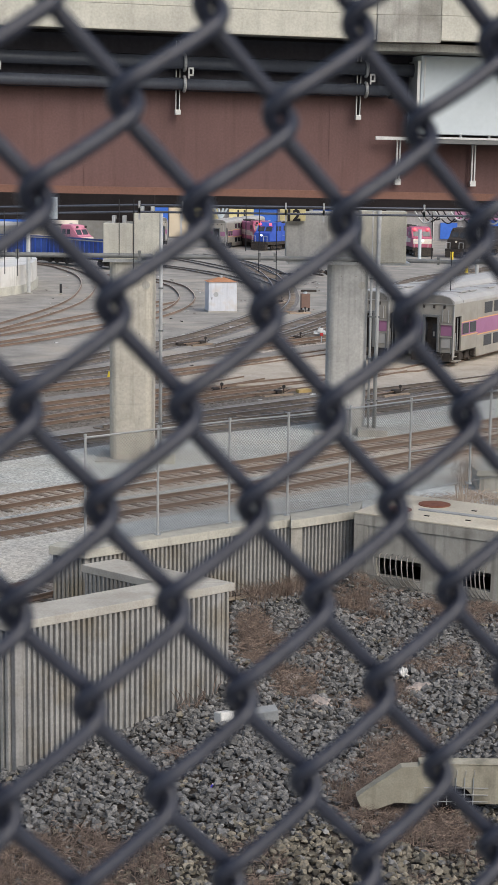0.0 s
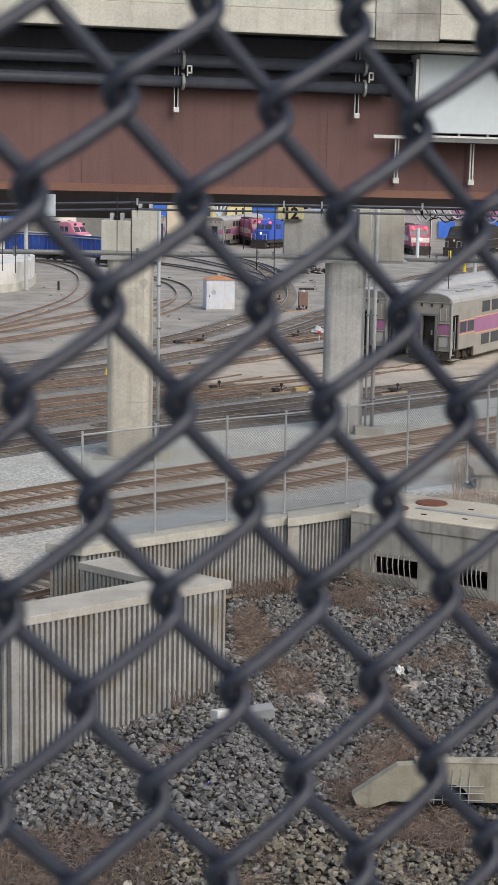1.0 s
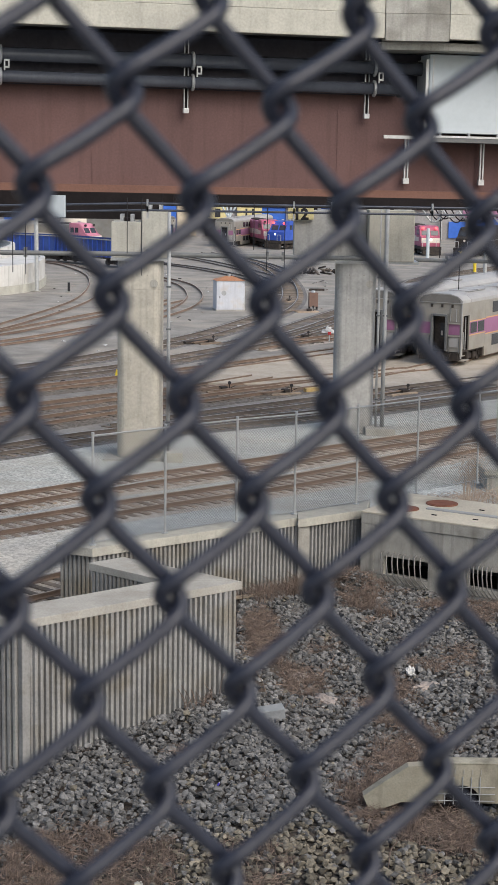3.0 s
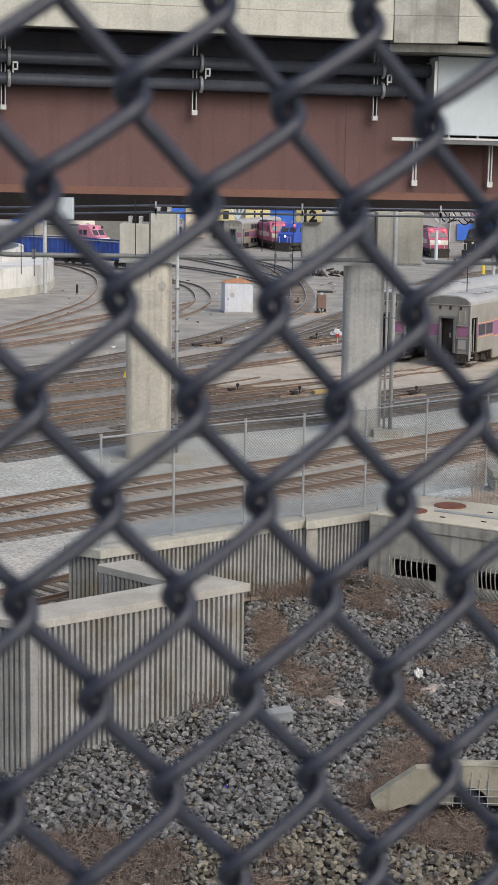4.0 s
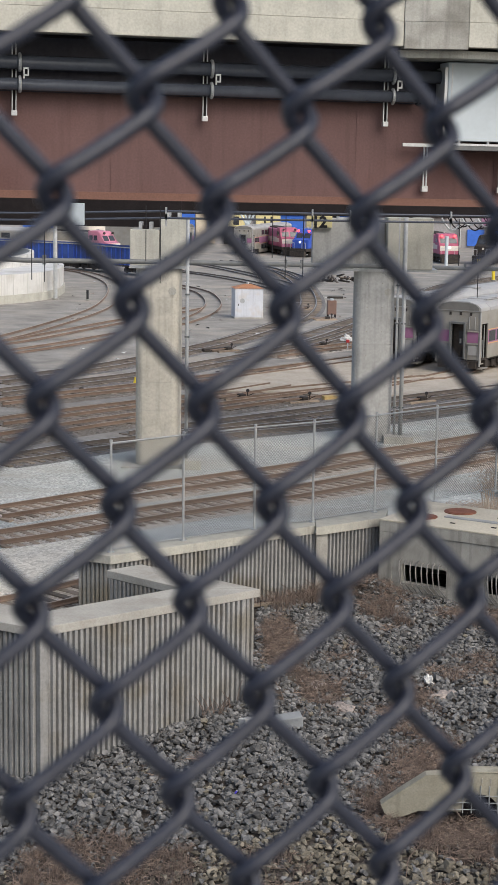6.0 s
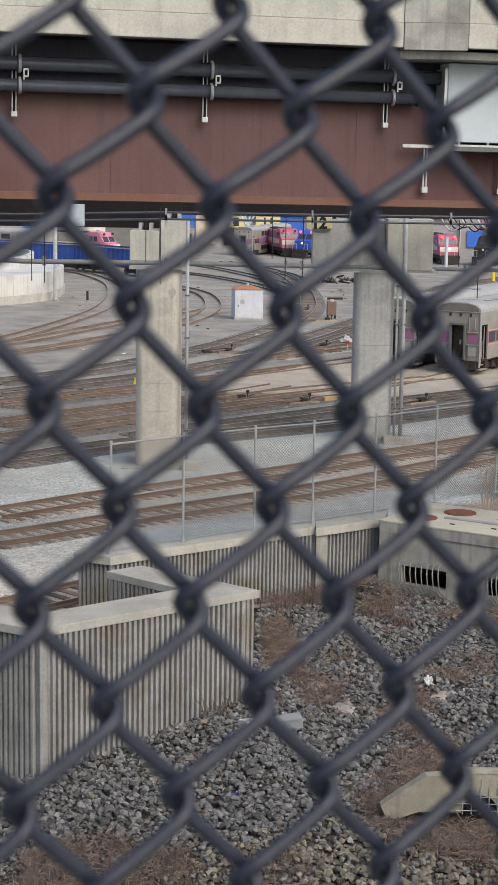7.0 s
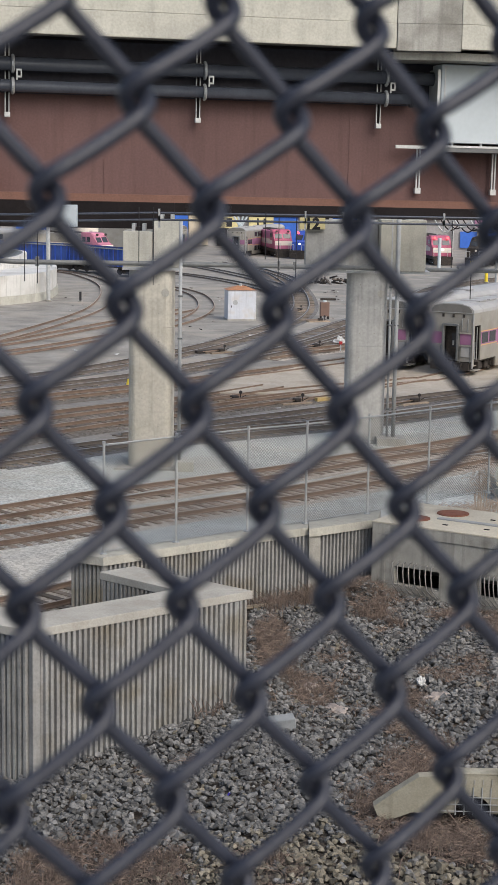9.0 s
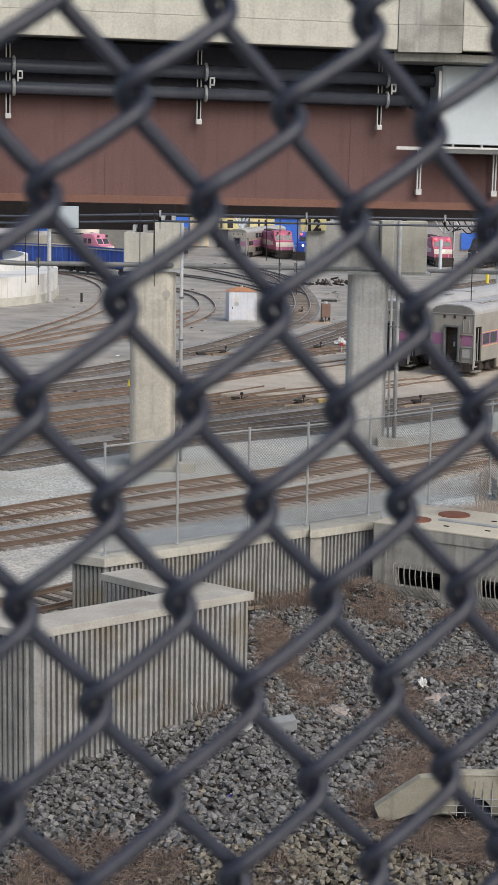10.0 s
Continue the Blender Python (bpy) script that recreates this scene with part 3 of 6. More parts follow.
def make_bridge_cabinet():
    c = bthing("cabinet", "large white enamelled utility cabinet fixed to the girder", "cabinet")
    part("body", box(3.98, 8.6, -0.85, -0.1, 1.42, 3.33, bevel=0.02), M_WHITEBOX, c)
    part("side_panel", box(3.9, 3.975, -0.82, -0.12, 1.5, 3.2), M_GALV, c)
    part("door_edge", box(4.06, 4.09, -0.862, -0.852, 1.5, 3.28), M_GALV, c)
    part("shelf", box(3.9, 9.2, -0.95, -0.05, 1.2, 1.36), M_DARKPIPE, c, "grey steel shelf")
    part("shelf_edge", box(3.9, 9.2, -0.965, -0.952, 1.31, 1.36), M_GALV, c)
    part("shelf_rail", box(3.02, 9.2, -0.35, -0.28, 1.27, 1.35), M_GALV, c)
    for x in (3.62, 5.62, 7.6):
        part("strut", box(x, x + 0.035, -0.2, -0.14, 0.2, 1.27), M_GALV, c)
        part("strut", box(x + 0.075, x + 0.11, -0.2, -0.14, 0.2, 1.27), M_GALV, c)
        part("foot", box(x - 0.02, x + 0.13, -0.22, -0.1, 0.16, 0.3), M_GALV, c)
    for x in (4.3, 5.05, 5.8, 6.5):
        part("bolt", tube([(x, -0.9, 1.36), (x, -0.9, 1.44)], 0.035, 8), M_GALV, c)
    part("top_rail", box(3.3, 9, -0.3, -0.2, 3.42, 3.47), M_GALV, c)


make_bridge_cabinet()

# ---------------------------------------------------------------- piers behind the bridge
def rounded_rect(w, d, r, seg=6):
    pts = []
    for cx, cy, a0 in ((w / 2 - r, d / 2 - r, 0), (-w / 2 + r, d / 2 - r, 90), (-w / 2 + r, -d / 2 + r, 180), (w / 2 - r, -d / 2 + r, 270)):
        for i in range(seg + 1):
            a = radians(a0 + 90 * i / seg)
            pts.append((cx + r * math.cos(a), cy + r * math.sin(a)))
    return pts


def make_pier(x, y, turn, left, right, steps, zneck, label, shaft):
    p = thing("bridge_pier", label, "pier", (x, y, 0), turn, "bridge piers")
    h = zneck
    # lifts as they were poured, with open joints round a core
    part("core", prism(rounded_rect(1.84, 1.84, 0.4), -0.5, h - 0.01), M_CONC, p)
    for i in range(7):
        z0, z1 = h * i / 7 + (0.008 if i else -0.5), h * (i + 1) / 7
        part("column", prism(rounded_rect(1.9, 1.9, 0.42), z0, z1), shaft, p)
        for u in (-0.35, 0.35):
            part("tie_hole", tube([(u, -0.956, z0 + 0.6), (u, -0.951, z0 + 0.6)], 0.03, 8), M_CONC, p)
    part("footing", box(-1.5, 1.5, -1.4, 1.5, -0.5, 0.05), M_CONC, p)
    bm = bmesh.new()
    add_disc(bm, (0.62, -0.955, h - 0.95), (0, 1, 0), 0.17, 0.03, 16)
    part("cover_plate", bm, M_CONC, p)
    part("neck_plate", box(left, right, -1.05, 1.1, h + 0.003, h + 0.12), M_GALV, p)
    for u0, u1, z1, y0, mat in steps:
        part("cap", box(u0, u1, y0, 1.1, h + 0.124, z1, bevel=0.03), mat, p)
        um = (u0 + u1) / 2
        for du in (-0.22, 0.22):
            part("bearing", box(um + du - 0.07, um + du + 0.07, -0.5, 0.2, z1 + 0.002, z1 + 0.3), M_GALV, p)
        part("bearing_plate", box(um - 0.12, um + 0.12, -0.4, 0.2, z1 + 0.004, z1 + 0.16), M_SOFFIT, p)
    return p


make_pier(-5.12, 71.6, 0, -1.2, 1.25, ((-1.19, 0.06, 10.13, -1.0, M_PALE), (0.075, 1.2, 10.58, -1.02, M_PALE)), 8.5, "cream concrete bridge column with stepped cap", M_COL)
make_pier(4.55, 79.9, 0, -2.9, 2.9, ((-3.0, -1.05, 10.52, -1.1, M_GREYCOL), (-1.03, 0.5, 10.5, 0.35, M_GREYCOL), (0.52, 2.66, 10.58, -1.15, M_PALE)), 8.05, "grey concrete bridge column with wide hammerhead cap", M_GREYCOL)


M_BLACKCABLE = surface("black_cable", (0.012, 0.012, 0.014), (0.02, 0.02, 0.022), 3, 0.6)


def make_pier_services():
    # conduit running across both columns
    c = thing("service_pipe", "grey steel conduit strapped across the bridge columns", "pipe")
    line = [(-20, 63.0, 9.3), (-12.5, 67.0, 9.1), (-11.4, 67.5, 8.98), (-10.4, 68.0, 8.9), (-5.1, 69.9, 8.82), (3.6, 77.6, 8.38), (13.2, 89.5, 7.67), (20, 98, 7.2)]
    part("barrel", tube(line, 0.105, 12), M_DARKPIPE, c, smooth=True)
    for x, y, z in ((-9.6, 68.3, 8.89), (-4.75, 70.2, 8.8), (0.3, 74.68, 8.55), (1.0, 75.3, 8.51), (9.4, 84.8, 7.95)):
        part("strap", box(x - 0.06, x + 0.06, y - 0.14, y + 0.14, z - 0.16, z + 0.22), M_DARKPIPE, c)
    # risers down the columns
    for x, y, z1, r in ((-3.86, 70.6, 10.6, 0.075), (5.62, 78.8, 10.6, 0.06), (5.92, 78.75, 10.7, 0.1)):
        p = thing("riser_pipe", "grey vertical conduit beside a bridge column", "pipe", group="riser pipes")
        part("barrel", tube([(x, y, -0.1), (x, y, z1)], r, 10), M_GREYPIPE, p, smooth=True)
        for z in (1.6, 3.6, 5.6, 7.4):
            part("bracket", box(x - r - 0.03, x + r + 0.03, y - 0.09, y + 0.25, z, z + 0.07), M_DARKPIPE, p)
    part_ob = thing("concrete_plinth", "small concrete plinth at the foot of a column", "plinth")
    part("block", box(5.1, 6.5, 78.0, 79.2, -0.1, 0.32, bevel=0.03), M_CONC, part_ob)
    pl = thing("concrete_plinth", "small broken concrete block beside a column", "plinth")
    part("block", box(-4.0, -3.2, 70.0, 70.7, -0.1, 0.4, bevel=0.04), M_PALE, pl)
    # beams these piers carry, under-span shade in their near-black colour, with service lines below
    d = thing("rear_span", "steel beams of the bridge span behind, darkened for shade", "bridge")
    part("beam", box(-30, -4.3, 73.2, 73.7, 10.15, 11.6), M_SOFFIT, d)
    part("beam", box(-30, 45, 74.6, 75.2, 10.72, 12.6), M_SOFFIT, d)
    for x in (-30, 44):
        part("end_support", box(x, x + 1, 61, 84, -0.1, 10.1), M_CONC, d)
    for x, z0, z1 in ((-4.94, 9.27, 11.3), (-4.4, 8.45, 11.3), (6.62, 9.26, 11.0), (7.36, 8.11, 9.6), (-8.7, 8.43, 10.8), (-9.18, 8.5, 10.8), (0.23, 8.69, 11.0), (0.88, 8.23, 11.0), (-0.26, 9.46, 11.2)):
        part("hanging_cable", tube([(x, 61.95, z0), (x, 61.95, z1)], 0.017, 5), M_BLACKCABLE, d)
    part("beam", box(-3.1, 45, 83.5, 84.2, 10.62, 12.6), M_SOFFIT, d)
    for k, z in enumerate((11.05, 10.8)):
        s = d
        part("service_line", tube([(-20, 62, z - 0.12), (-9.5, 62, z - 0.1), (-4.4, 62, z + 0.05), (20, 62, z + 0.05)], 0.042, 8), M_PIPE, s)
        for x in (-15, -10.6, -7.5, -4.2, -2.6, 1.2, 2.6, 6.3):
            part("clip", box(x - 0.03, x + 0.03, 61.9, 62.1, z - 0.25, z + 0.2), M_GALV, s)
    j = d
    part("junction_box", box(-8.0, -7.2, 61.5, 61.9, 10.55, 11.35, bevel=0.02), M_WHITEBOX, j)


make_pier_services()


def make_number_sign():
    s = thing("number_sign", "pale yellow sign with black number on the pier cap", "sign", (1.85, 78.62, 10.36))
    board = part("board", box(-0.6, 0.6, -0.02, 0.12, -0.27, 0.26, bevel=0.01), surface("sign_yellow", (0.56, 0.49, 0.25), (0.62, 0.55, 0.3), 1, 0.6, bump=0.0), s)
    part("bracket", box(-0.1, 0.5, 0.122, 0.2, -0.2, 0.2), M_GALV, s)
    cu = bpy.data.curves.new("numeral", "FONT")
    cu.body, cu.size, cu.align_x, cu.extrude, cu.offset = "12", 0.72, "CENTER", 0.004, 0.03
    cu.materials.append(M_BLACKCABLE)
    nm = new("numeral", cu)
    nm.parent = board
    nm.matrix_basis = pose(0, -0.03, -0.26, 90, 0, 0)


make_number_sign()

# ---------------------------------------------------------------- tracks
TRACKS = {
    "first": [(-10.4, 59.6), (-9.3, 60.7), (-6.7, 63.4), (-4.4, 65.4), (-1.1, 68.4), (1.3, 70.6), (3.9, 73.5), (7.8, 77.2), (10.6, 80.3), (15.0, 85.2)],
    "second": [(-9.7, 55.4), (-8.6, 56.3), (-6.2, 58.6), (-4.1, 60.6), (-1.0, 63.3), (1.3, 65.4), (3.6, 67.8), (6.2, 70.8), (9.0, 74.0), (14.1, 79.8)],
    "b": [(-12.2, 70.9), (-10.9, 72.2), (-7.7, 76.0), (-1.2, 81.0), (3.4, 84.4), (6.5, 87.2), (9.9, 90.8), (14.3, 95.1), (19.2, 101.0)],
    "c": [(-13.2, 76.8), (-10.2, 80.9), (-7.3, 84.5), (-3.0, 89.2), (0.9, 93.4), (4.6, 97.4), (9.1, 103.8)],
    "d": [(-6.5, 78.8), (-3.2, 82.6), (3.0, 88.8), (8.3, 94.4), (15.1, 101.0), (19.5, 106.8)],
    "e": [(-14.1, 81.9), (-11.2, 85.4), (-7.7, 89.3), (-3.6, 93.5), (0.2, 98.9)],
    "f": [(-15.3, 89.0), (-12.1, 92.6), (-8.3, 96.6), (-4.9, 100.9), (-0.1, 106.7), (5.3, 113.8), (10.6, 121.4)],
    "g": [(-16.0, 93.1), (-12.7, 97.3), (-8.8, 102.1), (-5.6, 107.7), (-0.2, 118.0), (2.4, 124.5), (6.3, 137.7), (13.3, 167.6), (18.3, 190.8), (24.5, 204.7), (34.3, 224.1)],
    "h": [(-16.9, 98.4), (-12.3, 105.1), (-9.5, 110.4), (-6.6, 117.3), (-3.6, 125.5), (-0.2, 138.0), (1.8, 147.8), (2.9, 161.6), (2.9, 179.6), (2.0, 198.5), (-0.1, 217.6), (-3.7, 234.4)],
    "i": [(-21.0, 122.5), (-19.5, 129.4), (-17.1, 145.7), (-16.4, 158.6), (-17.3, 176.2), (-19.3, 190.6), (-22.8, 203.6), (-26.6, 212.1), (-40, 230)],
    "j": [(-20.5, 119.7), (-18.7, 123.7), (-15.6, 133.0), (-13.3, 139.7), (-10.9, 145.8), (-7.7, 155.8)],
    "k": [(-19.4, 113.0), (-16.0, 119.3), (-12.4, 128.0), (-9.8, 134.6), (-7.7, 142.4), (-6.5, 150.9), (-6.3, 161.6), (-7.4, 172.8), (-8.8, 179.2), (-11.0, 185.0), (-16.1, 193.5)],
    "l": [(-16.0, 219.2), (-12.7, 213.8), (-8.1, 205.6), (-3.7, 194.9), (0.2, 182.4)],
    "m": [(-11.5, 231.8), (-6.4, 218.3), (-0.4, 197.8), (2.7, 181.3)],
    "n": [(-7.9, 242.2), (-2.8, 228.9), (1.0, 214.2), (3.6, 196.8)],
    "o": [(16.3, 176.1), (22.4, 187.1), (28.9, 196.5), (35.5, 204.5)],
    "p": [(-3.0, 92.5), (2.0, 97.5), (6.8, 101.4), (9.4, 103.6), (11.53, 106.5), (23.7, 129.5), (40, 160)],
    "r": [(-1.8, 117.3), (1.5, 126.8), (6.4, 143.4), (10.2, 156.2)],
    "s": [(-1.8, 115.1), (2.6, 123.9), (5.9, 133.0), (10.7, 147.5)],
    "t": [(-0.6, 114.9), (2.5, 119.5), (5.5, 123.5), (10.4, 131.2)],
    "q": [(-8.2, 46.0), (-6.7, 47.5), (-4.8, 49.8), (-2, 53)],
}
RAIL = ((-0.07, 0.0), (-0.07, 0.022), (-0.012, 0.05), (-0.014, 0.12), (-0.037, 0.13), (-0.037, 0.168), (0.037, 0.168), (0.037, 0.13), (0.014, 0.12), (0.012, 0.05), (0.07, 0.022), (0.07, 0.0))
TIE_MESH = box(-0.115, 0.115, -1.3, 1.3, -0.16, 0.0, bevel=0.012)
tie_data = bpy.data.meshes.new("tie")
TIE_MESH.to_mesh(tie_data)
TIE_MESH.free()
tie_data.materials.append(M_TIE)


def make_track(key, pts):
    near = key in ("first", "second")
    tr = thing("railway_track", "rusty steel rails on weathered timber ties" if near else "rusty yard track with dark timber ties", "railway track", group="yard tracks")
    line = spline(pts, 0.6 if near else 1.6)
    n = len(line)
    nor = []
    for i in range(n):
        d = (line[min(i + 1, n - 1)] - line[max(i - 1, 0)]).normalized()
        nor.append(Vector((d.y, -d.x)))
    z0 = 0.03
    dark = key in ("g", "h", "l", "m", "n", "d", "b", "r", "s")
    bm = bmesh.new()
    w = 1.75 if key in "cef" else 1.3
    rows = [[bm.verts.new((p.x + q.x * u, p.y + q.y * u, z)) for u, z in ((-w - 0.5, -0.03), (-w, 0.012), (w, 0.012), (w + 0.5, -0.03))] for p, q in zip(line, nor)]
    for a, b in zip(rows, rows[1:]):
        for j in range(3):
            bm.faces.new((a[j], a[j + 1], b[j + 1], b[j]))
    bmesh.ops.recalc_face_normals(bm, faces=bm.faces)
    if key not in "pijklmno":
        part("bed", bm, M_DARKBED if dark else M_MIXBED if key in "cef" else M_RUSTBED, tr)
    for side in (-0.755, 0.755):
        bm = bmesh.new()
        rings = [[bm.verts.new((p.x + q.x * (side + u), p.y + q.y * (side + u), z0 + w)) for u, w in RAIL] for p, q in zip(line, nor)]
        for a, b in zip(rings, rings[1:]):
            for j in range(len(RAIL)):
                k = (j + 1) % len(RAIL)
                bm.faces.new((a[j], a[k], b[k], b[j]))
        bmesh.ops.recalc_face_normals(bm, faces=bm.faces)
        rail = part("rail", bm, M_DARKRAIL if dark else M_RAILSIDE, tr)
        if key != "p":
            # Tan worn heads also paint the skylight on rusty rails; dark ones are polished.
            rail.data.materials.append(M_RAILTOP if dark else M_RUSTTOP)
            for f in rail.data.polygons:
                if f.center.z > z0 + 0.165:
                    f.material_index = 1
    # ties at even steps
    pos, acc = [], 0.0
    step = 0.56
    for i in range(n - 1):
        seg = (line[i + 1] - line[i]).length
        while acc < seg:
            pos.append((line[i].lerp(line[i + 1], acc / seg), nor[i]))
            acc += step
        acc -= seg
    if key in "pijklmno":
        return
    if near:
        for p, q in pos[:120]:
            ob = new("tie", tie_data)
            ob.parent = tr
            ob.matrix_basis = pose(p.x, p.y, z0 + 0.02 + random.uniform(-0.02, 0.012), 0, 0, math.degrees(math.atan2(q.y, q.x)) - 90 + random.uniform(-1.5, 1.5))
        pos = pos[120:]
    if not pos:
        return
    bm = bmesh.new()
    for p, q in pos:
        d = Vector((-q.y, q.x))
        ln = 1.3 * random.uniform(0.94, 1.05)
        c = [(p + q * (sx * ln) + d * (sy * 0.115)) for sx, sy in ((-1, -1), (1, -1), (1, 1), (-1, 1))]
        add_prism(bm, [(v.x, v.y) for v in c], z0 - 0.15, z0 + random.uniform(-0.02, 0.03))
    tagged(part("ties", bm, M_TIES, tr), "timber ties", kind="stuff")


for key in TRACKS:
    make_track(key, TRACKS[key])


def flat_patch(name, label, pts, z0, z1, mat):
    return tagged(part(name, prism(pts, z0, z1), mat), label, "ground", kind="structure")


flat_patch("pavement", "dusty tan pavement between the tracks", [(-4.8, 98.2), (-0.1, 106.2), (5.4, 116.0), (10.0, 123.0), (20, 136), (26, 132), (14.9, 96.5), (12.0, 98.8), (6.3, 94.6), (3.7, 94.0), (0.9, 95.8), (-3.7, 95.6)], -0.1, 0.1, M_SLAB)
flat_patch("pavement", "pale fine gravel beside the wall", [(-12, 50.6), (-9.9, 53.4), (-5.6, 58.0), (-2.9, 53.2), (-3.9, 46.4), (-6.0, 45.2), (-11, 44)], -0.3, 0.006, M_LIGHTGRAVEL)

# ---------------------------------------------------------------- rail vehicles
M_STEEL = surface("brushed_stainless", (0.27, 0.255, 0.225), (0.33, 0.315, 0.28), 0.8, 0.55, 0.15, fine=14, spots=(0.26, 0.235, 0.19), spot_scale=0.6, bump=0.03, grain=0.05)
M_ROOF = surface("pale_roof", (0.31, 0.305, 0.295), (0.39, 0.385, 0.37), 0.6, 0.6, fine=12, bump=0.03, grain=0.04)
M_PURPLE = surface("purple_stripe", (0.27, 0.12, 0.215), (0.32, 0.15, 0.26), 0.6, 0.5, fine=10, bump=0.02, grain=0.04)
M_ORANGE = surface("orange_line", (0.6, 0.33, 0.13), (0.66, 0.38, 0.17), 1, 0.5, fine=10, bump=0.0)
M_DIMGREY = surface("dim_grey_paint", (0.13, 0.125, 0.115), (0.175, 0.17, 0.155), 0.8, 0.6, fine=8, grain=0.04)
M_GLASS = surface("dark_window_glass", (0.03, 0.033, 0.04), (0.05, 0.055, 0.06), 1, 0.15, fine=5, bump=0.0, spec=0.5)
M_UNDER = surface("sooty_running_gear", (0.025, 0.022, 0.02), (0.055, 0.045, 0.038), 3, 0.85, fine=20)
# Magenta and red-purple are desaturated to put the distance haze into the paint.
M_PINK = surface("hazed_magenta_paint", (0.4, 0.12, 0.21), (0.47, 0.16, 0.26), 0.7, 0.45, fine=10, bump=0.02, grain=0.04)
M_ROSE = surface("faded_rose_paint", (0.46, 0.17, 0.24), (0.54, 0.22, 0.29), 0.7, 0.5, fine=10, bump=0.02, grain=0.06)
M_REDP = surface("hazed_red_purple_paint", (0.36, 0.085, 0.14), (0.42, 0.115, 0.175), 0.7, 0.45, fine=10, bump=0.02, grain=0.04)
M_CREAM = surface("cream_paint", (0.62, 0.56, 0.48), (0.68, 0.62, 0.54), 0.7, 0.5, fine=10, bump=0.02, grain=0.04)
M_BLUE = surface("royal_blue_paint", (0.03, 0.075, 0.36), (0.05, 0.11, 0.45), 0.7, 0.45, fine=10, bump=0.02, grain=0.04)
M_NAVY = surface("worn_blue_steel", (0.03, 0.06, 0.22), (0.05, 0.1, 0.32), 0.8, 0.6, fine=12, spots=(0.12, 0.09, 0.09), spot_scale=0.6)
M_LAMP = glowing("red_marker_light", (1.0, 0.05, 0.05), 4.0)
M_HEAD = glowing("white_headlight", (0.9, 0.95, 1.0), 2.0)


def truck(parent, x, y0, y1, wheel=0.45):
    part("truck_frame", box(x - 1.7, x + 1.7, y0 + 0.05, y1 - 0.05, 0.38, 0.78, bevel=0.05), M_UNDER, parent)
    for wx in (x - 1.15, x + 1.15):
        bm = bmesh.new()
        for y in (y0 + 0.12, y1 - 0.12):
            add_disc(bm, (wx, y, wheel + 0.19), (0, 1, 0), wheel, 0.13, 18)
        add_tube(bm, [(wx, y0 + 0.1, wheel + 0.19), (wx, y1 - 0.1, wheel + 0.19)], 0.09, 8)
        part("wheelset", bm, M_UNDER, parent)
        part("journal_box", box(wx - 0.16, wx + 0.16, y0 - 0.06, y0 + 0.06, 0.5, 0.8, bevel=0.03), M_UNDER, parent)
    part("spring", tube([(x, y0 - 0.02, 0.4), (x, y0 - 0.02, 0.86)], 0.12, 10), M_UNDER, parent)


